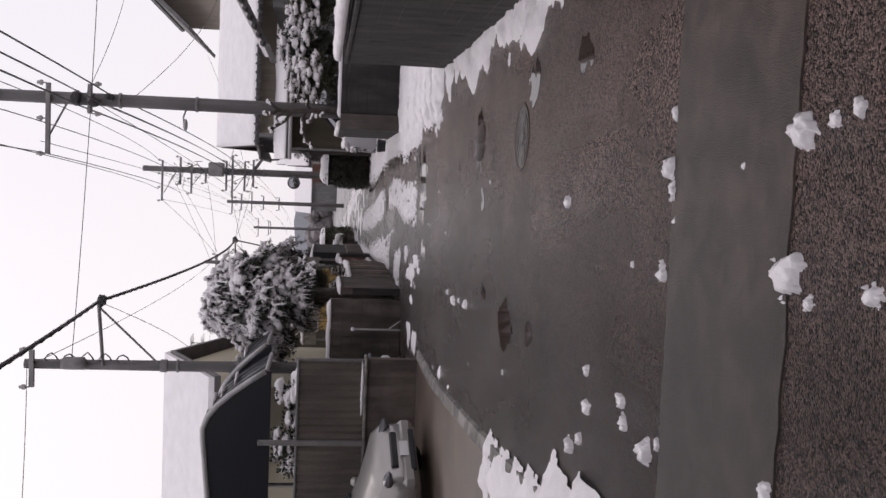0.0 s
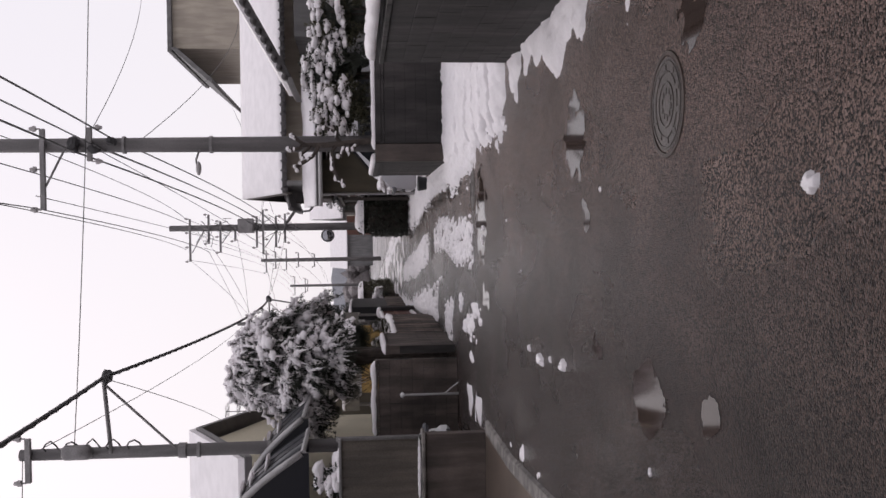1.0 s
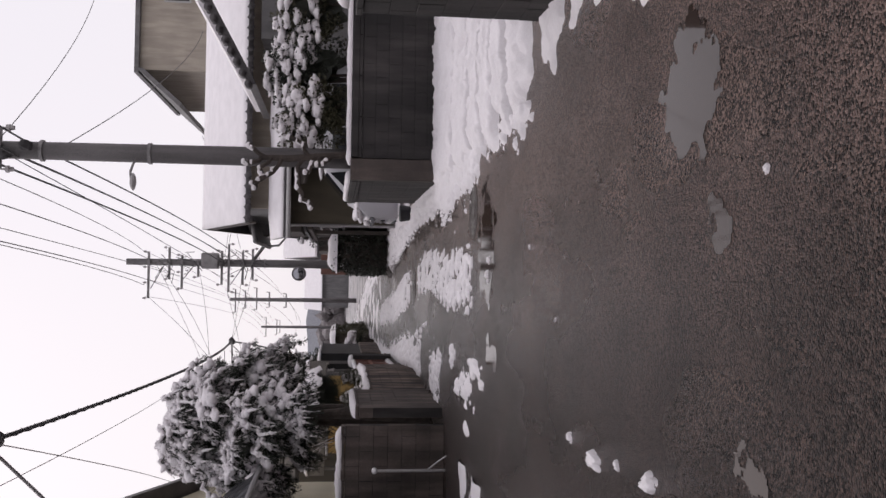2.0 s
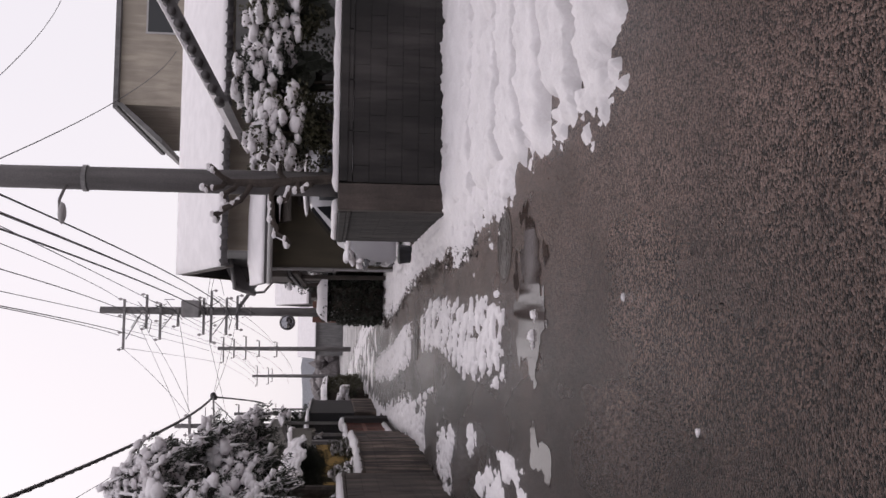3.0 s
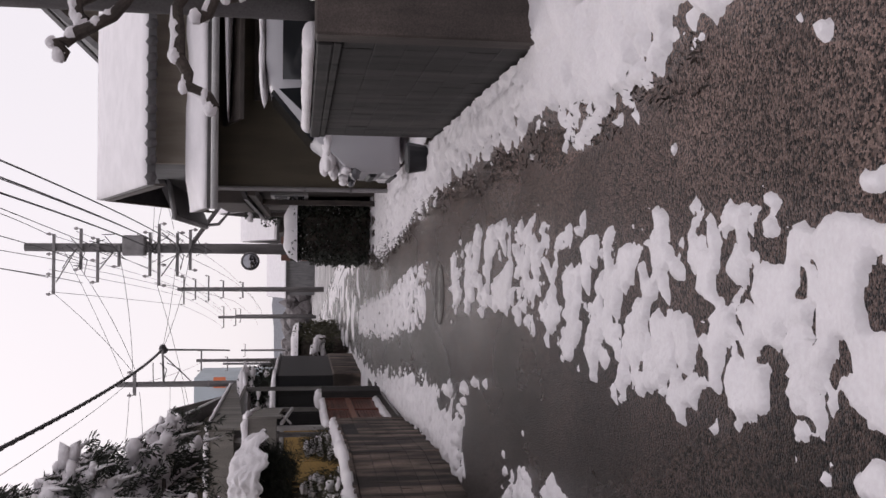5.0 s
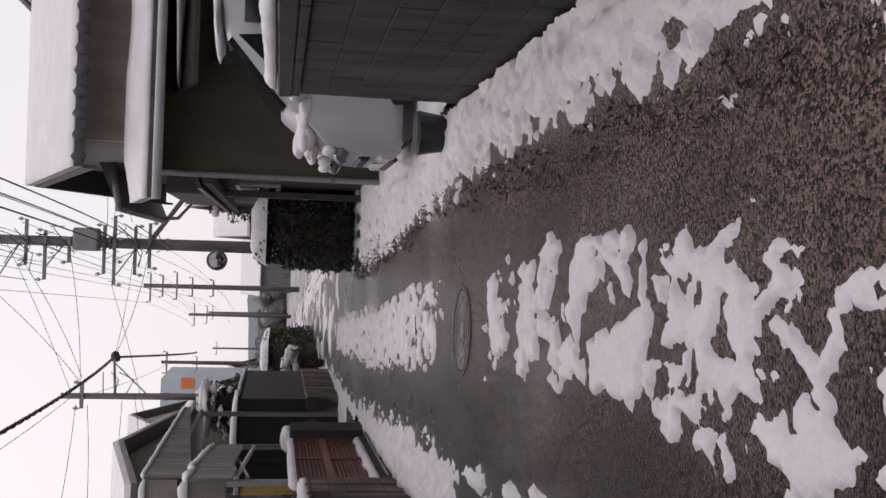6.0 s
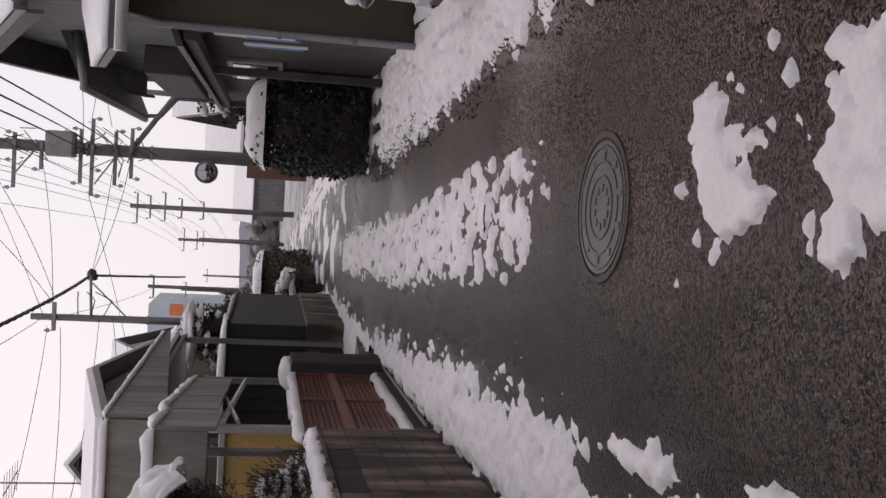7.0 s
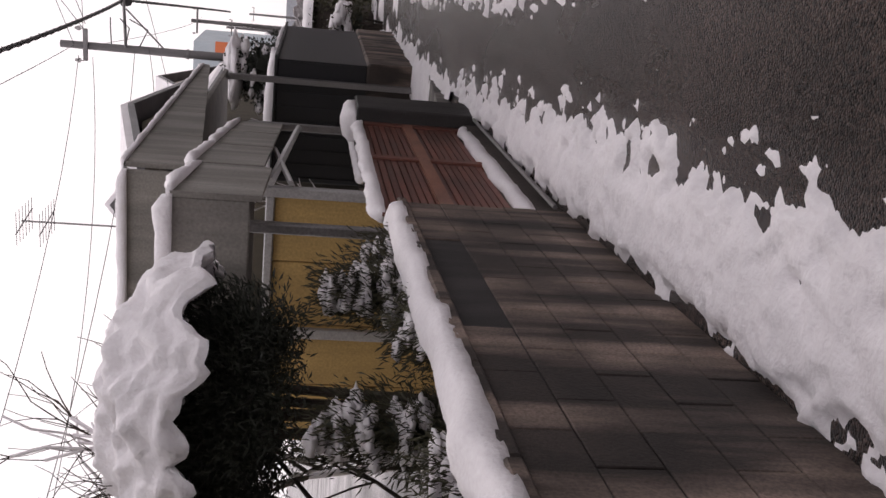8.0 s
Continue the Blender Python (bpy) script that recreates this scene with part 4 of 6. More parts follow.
def weeping(x, y, z0, z1, rx, ry, n, label):
    """A conifer with drooping sprays, each one carrying snow along its back."""
    t = thing("snowy_conifer", x, y, 0, label, "tree", "garden conifers")
    part("trunk", Geo().tube([(x, y, -0.05), (x + 0.05, y, z1 * 0.5), (x, y + 0.05, z1 * 0.92)], [0.13, 0.09, 0.02], 10), BARK, t)
    limbs, needles, snow = Geo(), Geo(), Geo()
    per = 13
    for _ in range(n // per):
        # a bough ends in a clump of short hanging sprays
        u = rnd(0, 1) ** 0.85
        a = rnd(0, 6.28)
        w = (1.0 - 0.68 * u ** 1.5) * rnd(0.45, 0.95) * (1 + 0.3 * fbm(math.cos(a) * 1.5 + x, math.sin(a) * 1.5, u * 3))
        c = Vector((x + rx * w * math.cos(a), y + ry * w * math.sin(a), z0 + (z1 - z0) * u))
        limbs.tube([(x, y, c.z - 0.25), Vector((x, y, c.z - 0.05)).lerp(c, 0.5), c], [0.03, 0.022, 0.012], 6)
        size = rnd(0.7, 1.25)
        for _ in range(per):
            b = a + rnd(-1.9, 1.9)
            reach = rnd(0.14, 0.38) * size
            start = c + Vector((rnd(-0.12, 0.12), rnd(-0.12, 0.12), rnd(-0.06, 0.14))) * size
            mid = start + Vector((math.cos(b) * reach * 0.55, math.sin(b) * reach * 0.55, rnd(0.0, 0.10) * size))
            tip = start + Vector((math.cos(b) * reach, math.sin(b) * reach, -rnd(0.0, 0.12) * size))
            end = tip + Vector((math.cos(b) * 0.06, math.sin(b) * 0.06, -rnd(0.05, 0.20) * size))
            limbs.tube([start, mid, tip, end], [0.010, 0.008, 0.005, 0.003], 4)
            line = [start, start.lerp(mid, 0.5), mid, mid.lerp(tip, 0.5), tip, tip.lerp(end, 0.5), end]
            for k, p in enumerate(line):
                d = (line[min(k + 1, 6)] - line[max(k - 1, 0)]).normalized()
                for _ in range(15):
                    q = (d * 0.6 + Vector((rnd(-1, 1), rnd(-1, 1), rnd(-1.1, 0.3)))).normalized()
                    needles.leaf(p + Vector((rnd(-0.035, 0.035), rnd(-0.035, 0.035), rnd(-0.05, 0.01))), rnd(0.03, 0.07), q, 0.12)
            fat = rnd(0.018, 0.036) * size
            snow.tube([start + Vector((0, 0, 0.03)), mid + Vector((0, 0, 0.04)), tip + Vector((0, 0, 0.02)), end], [fat * 0.8, fat, fat * 0.7, fat * 0.15], 6)
            for p in (start, start.lerp(mid, 0.5), mid, mid.lerp(tip, 0.5), tip):
                if random.random() < 0.85:
                    f = fat * rnd(1.1, 2.7)
                    snow.blob(p + Vector((rnd(-0.02, 0.02), rnd(-0.02, 0.02), 0.04)), (f * rnd(0.9, 1.4), f * rnd(0.9, 1.4), f * 0.85), 1, 0.3, 2.5)
    part("limb_wood", limbs, BARK, t)
    part("needles", needles, LEAF, t)
    part("snow", snow, SNOW, t, "ridges of snow along the drooping sprays", True)
    return t


def hedge(name, x0, x1, y0, y1, h, label, leaf=LEAF, dens=260, size=0.07, thick=0.14):
    """A clipped hedge: a dark inner body, leaves all over its faces, snow on top."""
    t = thing(name, (x0 + x1) / 2, (y0 + y1) / 2, 0, label, "hedge")
    part("inner_mass", Geo().box(x0 + 0.1, y0 + 0.1, -0.02, x1 - 0.1, y1 - 0.1, h - 0.1, 0.15), BARK, t)
    g = Geo()
    faces = (("x", x0), ("x", x1), ("y", y0), ("y", y1), ("z", h))
    for ax, v in faces:
        area = ((y1 - y0) * h if ax == "x" else (x1 - x0) * h if ax == "y" else (x1 - x0) * (y1 - y0))
        for _ in range(int(area * dens)):
            p = Vector((rnd(x0, x1), rnd(y0, y1), rnd(0.05, h)))
            off = 0.17 * fbm(p.y * 2 + p.x * 2, p.z * 2, 3) + 0.07 * fbm(p.y * 6 + p.x * 6, p.z * 6, 8) - 0.30 * (p.z / h) ** 6
            if ax == "x":
                p.x = v + (off if v == x1 else -off)
            elif ax == "y":
                p.y = v + (off if v == y1 else -off)
            else:
                p.z = v + off
            g.leaf(p, size * rnd(0.6, 1.4), None, 0.4)
    part("leaves", g, leaf, t)
    d = Geo()
    for k in range(0, len(g.v), 4 * 9):
        v = Vector(g.v[k])
        d.leaf(v + Vector((v.x - (x0 + x1) / 2, v.y - (y0 + y1) / 2, 0)).normalized() * 0.03, size * rnd(0.2, 0.45) * (0.4 + v.z / h), None, 0.4)
    tagged(part("snow_dusting", d, SNOW, t, "flecks of snow caught in the leaves"), kind="stuff")
    s = Geo()
    nx, ny = max(3, int((x1 - x0) / 0.07)), max(3, int((y1 - y0) / 0.07))
    for j in range(ny + 1):
        for i in range(nx + 1):
            x, y = x0 - 0.04 + (x1 - x0 + 0.08) * i / nx, y0 - 0.04 + (y1 - y0 + 0.08) * j / ny
            e = min(i, nx - i, j, ny - j)
            s.v.append((x + 0.05 * fbm(y * 3, 2), y + 0.05 * fbm(x * 3, 4), h + thick * (0, 0.55, 0.85, 1)[min(3, e)] * (1 + 0.4 * fbm(x * 2.2, y * 2.2, 5)) - (0.05 if e == 0 else 0)))
    for j in range(ny):
        for i in range(nx):
            q = j * (nx + 1) + i
            s.f.append((q, q + 1, q + nx + 2, q + nx + 1))
    part("snow", s, SNOW, t, "thick rounded snow on top", True)
    return t


# ---------------------------------------------------------------- right side: walls, shrubs and parked car
WR = thing("wall_right_near", 1.7, 4, 0, "dark damp block wall with a snowy top", "wall", kind="structure")
WF = thing("wall_right_far", 2.5, 19, 0, "dark damp garden wall running round a corner", "wall", kind="structure")
snow_cap([(1.70, -5.9, 1.44), (1.70, 11.7, 1.44)], 0.2, 0.09, "rounded snow along a wall top", parent=WR, seed=1)
snow_cap([(8.9, 18.93, 1.31), (1.35, 18.93, 1.31)], 0.19, 0.06, "thin snow along a wall top", parent=WF, seed=2)
snow_cap([(1.22, 19.2, 1.31), (1.22, 23.2, 1.31)], 0.19, 0.06, "thin snow along a wall top", parent=WF, seed=3)
for x, y, rx, rz, k in ((2.2, 19.7, 0.5, 0.6, 1), (2.95, 19.9, 0.65, 0.72, 2), (3.9, 19.8, 0.7, 0.68, 3), (4.9, 19.9, 0.7, 0.6, 4), (5.9, 19.9, 0.7, 0.5, 5)):
    shrub("garden_shrub", x, y, 1.25, rx, 0.45, rz, "dark evergreen shrub loaded with snow behind a wall", LEAF_OLIVE if k % 2 else LEAF, 4200, 0.05, 230, 0.085)
for x, y, rx, rz in ((3.0, 9.5, 0.8, 0.5), (3.4, 7.6, 0.9, 0.5), (3.2, 5.5, 0.9, 0.5)):
    shrub("garden_shrub", x, y, 1.1, rx, 0.8, rz, "dark evergreen shrub loaded with snow behind a wall", LEAF_OLIVE, 2600, 0.06, 80, 0.1)

# pollarded tree by the pole, each stub under snow
t = thing("pollard_tree", 1.5, 19.18, 0, "small pruned tree with snow on its stubs", "tree")
g, s = Geo().tube([(1.55, 19.16, -0.05), (1.52, 19.16, 1.4), (1.45, 19.16, 2.2), (1.46, 19.17, 2.62)], [0.06, 0.055, 0.05, 0.04], 8), Geo()
for a, b, c in (((1.47, 19.16, 2.45), (1.3, 19.1, 2.62), (1.2, 19.08, 2.58)), ((1.46, 19.16, 2.3), (1.25, 19.1, 2.42), (1.12, 19.06, 2.62)), ((1.46, 19.16, 2.55), (1.55, 19.1, 2.7), (1.62, 19.1, 2.78)),
                ((1.45, 19.16, 2.0), (1.2, 19.08, 2.1), (1.02, 19.04, 2.06)), ((1.02, 19.04, 2.06), (0.86, 19.0, 1.98), (0.72, 18.98, 1.86)), ((1.47, 19.16, 1.9), (1.62, 19.08, 2.0), (1.75, 19.05, 2.2)),
                ((1.5, 19.16, 1.75), (1.35, 19.06, 1.84), (1.24, 19.02, 1.95)), ((1.5, 19.16, 1.6), (1.42, 19.04, 1.66), (1.36, 19.02, 1.78)), ((1.12, 19.06, 2.62), (1.06, 19.05, 2.7), (1.0, 19.04, 2.68)), ((1.46, 19.16, 2.6), (1.4, 19.1, 2.75), (1.38, 19.1, 2.84))):
    a, b, c = Vector(a), Vector(b), Vector(c)
    crook = [a, a.lerp(b, 0.5), b, b.lerp(c, 0.5), c]
    crook = [crook[0]] + [p + Vector((rnd(-0.03, 0.03), rnd(-0.03, 0.03), rnd(-0.035, 0.035))) for p in crook[1:4]] + [c]
    g.tube(crook, [0.036, 0.032, 0.035, 0.031, 0.042], 10)
    s.tube([p + Vector((0, 0, 0.024)) for p in crook[1:]], [0.012, 0.026, 0.026, 0.03], 8)
    for p in crook[2:]:
        s.blob((p.x + rnd(-0.01, 0.01), p.y, p.z + 0.02), (rnd(0.036, 0.046), rnd(0.036, 0.044), rnd(0.026, 0.034)), 3, 0.1)
    s.blob((c.x, c.y, c.z + 0.015), (0.046, 0.046, 0.038), 3, 0.12)
part("trunk", g, BARK, t)
tagged(part("snow", s, SNOW, t, "lumps of snow on every stub", True), kind="stuff")


def car(x, y, turn, paint, label, nose, roof, kei, snowy):
    """A parked car, front towards its own +x, lofted from cross-sections."""
    t = thing("parked_car", 0, 0, 0, label, "car", "parked cars")
    # along, half width, sill, belt or bonnet height, roof height, roof half width
    L = 3.3 if kei else 4.2
    hw = 0.72 if kei else 0.84
    if kei:
        prof = [(0.0, 0.62, 0.25, 0.6, 0.6, 0.55), (-0.06, 0.68, 0.2, 0.84, 0.86, 0.6), (-0.26, hw, 0.2, 1.02, 1.06, 0.64), (-0.34, hw, 0.2, 1.06, 1.2, 0.62), (-0.98, hw, 0.2, 1.1, 1.72, 0.58), (-1.3, hw, 0.2, 1.12, 1.80, 0.57), (-2.9, hw, 0.2, 1.12, 1.80, 0.57), (-3.2, 0.7, 0.22, 1.1, 1.6, 0.57), (-3.3, 0.66, 0.3, 0.9, 0.95, 0.6)]
    else:
        prof = [(0.0, 0.62, 0.22, 0.5, 0.52, 0.55), (-0.08, 0.74, 0.17, 0.66, 0.68, 0.62), (-0.3, hw, 0.16, 0.78, 0.80, 0.66), (-0.95, hw, 0.16, 0.88, 0.93, 0.66), (-1.15, hw, 0.16, 0.90, 1.02, 0.64), (-1.95, hw, 0.16, 0.93, 1.44, 0.56), (-2.4, hw, 0.16, 0.93, 1.48, 0.55), (-3.2, hw, 0.16, 0.93, 1.42, 0.55), (-4.0, 0.8, 0.18, 0.92, 1.0, 0.6), (-4.18, 0.7, 0.25, 0.75, 0.78, 0.6)]
    body, m = Geo(), 14
    for px, w, sill, belt, top, tw in prof:
        ring = [(-w * 0.9, sill), (-w, sill + 0.12), (-w * 1.01, (sill + belt) / 2), (-w * 0.97, belt), (-(w * 0.35 + tw * 0.65), belt + 0.6 * (top - belt)), (-tw * 0.9, top - 0.03), (-tw * 0.5, top + 0.015)]
        for u, z in ring + [(-u, z) for u, z in ring[::-1]]:
            body.v.append((px, u, z))
    for i in range(len(prof) - 1):
        for j in range(m):
            a, b = i * m + j, i * m + (j + 1) % m
            body.f.append((a, b, b + m, a + m))
    body.f += [tuple(range(m)), tuple(range((len(prof) - 1) * m, len(prof) * m))[::-1]]
    b = part("body", body, paint, t, smooth=True)
    # glass panes a little proud of the body
    ws = (prof[3], prof[4]) if kei else (prof[4], prof[5])
    (xa, wa, _, ba, ta, twa), (xb, wb, _, bb, tb, twb) = ws
    part("windscreen", Geo().add([(xa - 0.02, -0.9 * twa, ta + 0.03), (xa - 0.02, 0.9 * twa, ta + 0.03), (xb + 0.06, 0.86 * twb, tb - 0.0), (xb + 0.06, -0.86 * twb, tb - 0.0), (xa - 0.06, -0.9 * twa, ta), (xa - 0.06, 0.9 * twa, ta), (xb, 0.86 * twb, tb - 0.04), (xb, -0.86 * twb, tb - 0.04)],
                                 [(0, 1, 2, 3), (4, 5, 6, 7), (0, 1, 5, 4), (1, 2, 6, 5), (2, 3, 7, 6), (3, 0, 4, 7)]), GLASS, t)
    x0, x1 = xb - 0.05, prof[-3][0]
    for s in (-1, 1):
        for k in range(2):
            a, c = x0 + (x1 - x0) * (0.02 + 0.49 * k), x0 + (x1 - x0) * (0.46 + 0.49 * k)
            top = tb - 0.14
            lo, hi = hw * 0.985, hw * 0.35 + twb * 0.65 + 0.03
            part("side_window", Geo().add([(a, s * lo, bb + 0.03), (c, s * lo, bb + 0.03), (c, s * hi, top), (a, s * hi, top), (a, s * (lo - 0.03), bb + 0.03), (c, s * (lo - 0.03), bb + 0.03), (c, s * (hi - 0.03), top), (a, s * (hi - 0.03), top)],
                                          [(0, 1, 2, 3), (4, 5, 6, 7), (0, 1, 5, 4), (1, 2, 6, 5), (2, 3, 7, 6), (3, 0, 4, 7)]), GLASS, t)
        if kei:
            part("quarter_window", Geo().prism([(-0.48, 1.13), (-0.94, 1.62), (-0.98, 1.14)], 1, s * 0.70, s * 0.735), GLASS, t)
        zl = 0.72 if kei else 0.6
        part("headlight", Geo().blob((-0.2 if not kei else -0.1, s * hw * 0.74, zl), (0.3 if not kei else 0.2, 0.125, 0.085), 2, 0.05), plain("headlight_glass", (0.10, 0.10, 0.11), 0.06), t, "clear headlight")
        for wx in (-0.72, -L + 0.7):
            w = part("wheel", Geo().tube([(wx, s * (hw - 0.2), 0.29), (wx, s * (hw - 0.02), 0.29), (wx, s * (hw - 0.0), 0.29)], [0.29, 0.29, 0.26], 22), RUBBER, t, "black tyre", True)
            part("rim", Geo().tube([(wx, s * (hw - 0.05), 0.29), (wx, s * (hw - 0.012), 0.29)], [0.19, 0.16], 18), STEEL, w, "grey wheel rim", True)
        part("mirror", Geo().blob((xa - 0.1, s * (hw + 0.08), ba + 0.06), (0.06, 0.09, 0.07), 2, 0.05), paint, t)
    part("bumper", Geo().box(-0.16, -hw * 0.88, 0.2, 0.03, hw * 0.88, 0.42, 0.06), paint, t)
    part("grille", Geo().box(-0.03, -0.40, 0.45, 0.035, 0.40, 0.55, 0.02), BLACK, t, "black grille")
    part("air_intake", Geo().box(0.0, -0.46, 0.21, 0.038, 0.46, 0.29, 0.012), BLACK, t, "black lower air intake")
    part("number_plate", Geo().box(0.03, -0.165, 0.3, 0.042, 0.165, 0.42, 0.003), WHITE, t, "pale plate with plain bars")
    if snowy:
        g = Geo()
        for _ in range(26):
            g.blob((rnd(-0.9, -0.02), rnd(-0.6, 0.6), rnd(0.95, 1.08) if kei else 0.85), (rnd(0.1, 0.2), rnd(0.1, 0.22), rnd(0.04, 0.08)), 3, 0.1)
        for _ in range(22):
            g.blob((rnd(-3.0, -1.2), rnd(-0.45, 0.45), 1.82), (rnd(0.25, 0.4), rnd(0.2, 0.3), 0.05), 2, 0.2)
        for _ in range(8):
            g.blob((rnd(-0.12, 0.04), rnd(-0.6, 0.6), rnd(0.45, 0.85)), (0.05, rnd(0.08, 0.16), 0.06), 3, 0.1)
        tagged(part("snow", g, SNOW, t, "snow over bonnet and roof", True), kind="stuff")
    t.matrix_basis = pose(x, y, 0.02, 0, 0, turn)
    return t


car(-3.6, 11.9, -20, SILVER, "silver compact car parked nose to the lane", 1, 1, False, False)
car(0.92, 25.5, 180, VANGREY, "pale grey small van half covered in fresh snow", 1, 1, True, True)

# dark stump and pot in front of the parked van
solo("flower_pot", Geo().tube([(0.98, 23.75, 0), (0.98, 23.75, 0.24), (0.98, 23.75, 0.26)], [0.13, 0.17, 0.15], 16), BLACK, "dark plastic flower pot in the snow", "flower pot")

# ---------------------------------------------------------------- right side: house
H = thing("house", 6, 32, 0, "house with olive-brown walls, tiled roofs under snow", "house", "houses")
part("wall", Geo().box(0.98, 28.4, -0.05, 12, 28.55, 2.9), BROWNWALL, H)
part("wall", Geo().box(1.12, 28.55, -0.05, 1.27, 38.5, 2.35), DARKWOOD, H, "dark timber side wall")
part("wall", Geo().box(1.4, 29.3, 2.8, 12, 29.45, 3.95), BEIGE, H, "pale upper wall")
part("wall", Geo().prism([(29.45, 2.3), (29.45, 3.8), (32.85, 5.12), (36.3, 3.8), (38.5, 3.8), (38.5, 2.3)], 0, 1.4, 1.55), GREYWALL, H, "grey rendered gable wall")
part("wall", Geo().box(1.55, 38.35, -0.05, 12, 38.5, 3.7), GREYWALL, H)


def slab(y0, z0, y1, z1, th, x0, x1):
    return Geo().prism([(y0, z0), (y1, z1), (y1, z1 + th), (y0, z0 + th)], 0, x0, x1)


def roof_snow(y0, z0, y1, z1, x0, x1, th, seed):
    """A soft slab of snow lying on a slope, drooping a little over its lower edge."""
    g = Geo()
    nx, ny = int((x1 - x0) / 0.16), 16
    for j in range(ny + 1):
        for i in range(nx + 1):
            x, u = x0 + (x1 - x0) * i / nx, j / ny
            e = min(1.0, 0.35 + 2.2 * min(u, 1 - u, i / nx * 6, (nx - i) / nx * 6))
            y = y0 + (y1 - y0) * u + (0.03 * fbm(x * 4, seed) if j == 0 else 0)
            g.v.append((x, y, z0 + (z1 - z0) * u + th * e * (1 + 0.18 * fbm(x * 1.2, y * 1.2, seed)) - (0.01 if j == 0 else 0)))
    k = len(g.v)
    for j in range(ny + 1):
        for i in range(nx + 1):
            u = j / ny
            g.v.append((x0 + (x1 - x0) * i / nx, y0 + (y1 - y0) * u, z0 + (z1 - z0) * u - 0.01))
    w = nx + 1
    for j in range(ny):
        for i in range(nx):
            q = j * w + i
            g.f += [(q, q + 1, q + w + 1, q + w), (k + q, k + q + w, k + q + w + 1, k + q + 1)]
    for i in range(nx):
        g.f += [(i, k + i, k + i + 1, i + 1), (ny * w + i, ny * w + i + 1, k + ny * w + i + 1, k + ny * w + i)]
    for j in range(ny):
        g.f += [(j * w, (j + 1) * w, k + (j + 1) * w, k + j * w), (j * w + nx, k + j * w + nx, k + (j + 1) * w + nx, (j + 1) * w + nx)]
    return g


up = part("roof", slab(28.6, 3.58, 32.85, 5.14, 0.12, 1.0, 12).add(*(lambda q: (q.v, q.f))(slab(37.1, 3.58, 32.85, 5.14, 0.12, 1.0, 12))), TILE, H, "dark tiled upper roof")
part("snow", roof_snow(28.62, 3.7, 32.85, 5.26, 1.0, 12, 0.11, 3), SNOW, up, "smooth snow on the roof", True)
part("snow", roof_snow(37.0, 3.7, 32.85, 5.26, 1.0, 12, 0.11, 4), SNOW, up, "smooth snow on the roof", True)
for i in range(42):
    x = 1.12 + 0.26 * i
    part("eave_tile", Geo().tube([(x, 28.52, 3.62), (x, 28.9, 3.76)], 0.075, 10), TILE, up, smooth=True)
part("bargeboard", slab(28.6, 3.44, 32.85, 5.0, 0.15, 0.98, 1.02).add(*(lambda q: (q.v, q.f))(slab(37.1, 3.44, 32.85, 5.0, 0.15, 0.98, 1.02))), DARKWOOD, H, "dark bargeboard")
low = part("lower_roof", slab(27.75, 2.64, 29.3, 3.0, 0.09, 0.62, 12), TILE, H, "dark tiled lower roof")
part("snow", roof_snow(27.77, 2.73, 29.3, 3.09, 0.62, 12, 0.17, 5), SNOW, low, "thick snow on the lower roof", True)
part("gutter", Geo().tube([(0.6, 27.68, 2.62), (12, 27.68, 2.62)], 0.055, 10), ALU, H, "pale eaves gutter", True)
part("downpipe", Geo().tube([(0.9, 27.7, 2.6), (0.93, 28.0, 2.5), (0.95, 28.32, 2.4), (0.95, 28.34, 0.05)], 0.035, 10), ALU, H, "pale downpipe", True)
for z in (0.6, 1.3, 2.0):
    part("pipe_clip", Geo().tube([(0.95, 28.34, z), (0.95, 28.34, z + 0.04)], 0.045, 10), STEEL, H)
# awning over a side window in the front wall, seen as a slanting dark hood
aw = part("awning", Geo().prism([(27.55, 2.2), (28.4, 2.5), (28.4, 2.56), (27.55, 2.26)], 0, 1.9, 6.5), DARKWOOD, H, "dark slanting window hood")
part("awning_snow", Geo().blob((4.2, 27.9, 2.45), (2.2, 0.32, 0.06), 3, 0.1), SNOW, aw, smooth=True)
w = part("window", Geo().box(2.3, 28.36, 1.15, 5.6, 28.4, 2.1), DARKWOOD, H, "dark window with timber frame")
for k in range(4):
    part("pane", Geo().box(2.38 + 0.8 * k, 28.345, 1.22, 3.1 + 0.8 * k, 28.36, 2.03, 0.003), GLASS, w)
# side eave towards the lane, with its gutter
e = part("side_eave", Geo().prism([(0.72, 3.82), (1.42, 4.12), (1.42, 4.0), (0.72, 3.7)], 1, 32.5, 38.6), TILE, H, "dark side eave")
part("gutter", Geo().tube([(0.68, 32.45, 3.78), (0.68, 38.6, 3.78)], 0.06, 10), STEEL, H, "dark gutter", True)
part("gutter", Geo().tube([(0.68, 32.45, 3.78), (1.42, 32.45, 3.9)], 0.05, 10), STEEL, H, "dark gutter", True)
part("downpipe", Geo().tube([(0.72, 38.3, 3.74), (0.75, 38.3, 3.45), (1.1, 38.3, 3.15), (1.1, 38.3, 0)], 0.04, 8), STEEL, H, smooth=True)
part("shutter_box", Geo().box(1.0, 33.2, 2.5, 1.4, 36.8, 3.15, 0.02), DARKWOOD, H, "dark shutter box")
part("porch_beam", Geo().box(0.86, 28.6, 2.08, 1.0, 36.5, 2.2), DARKWOOD, H, "weathered porch beam")
part("porch_roof", Geo().prism([(0.8, 2.2), (1.4, 2.42), (1.4, 2.48), (0.8, 2.26)], 1, 28.6, 36.6), TILE, H)
for y in (31.4, 36.4):
    part("porch_post", Geo().box(0.88, y, 0, 0.98, y + 0.1, 2.1), DARKWOOD, H)
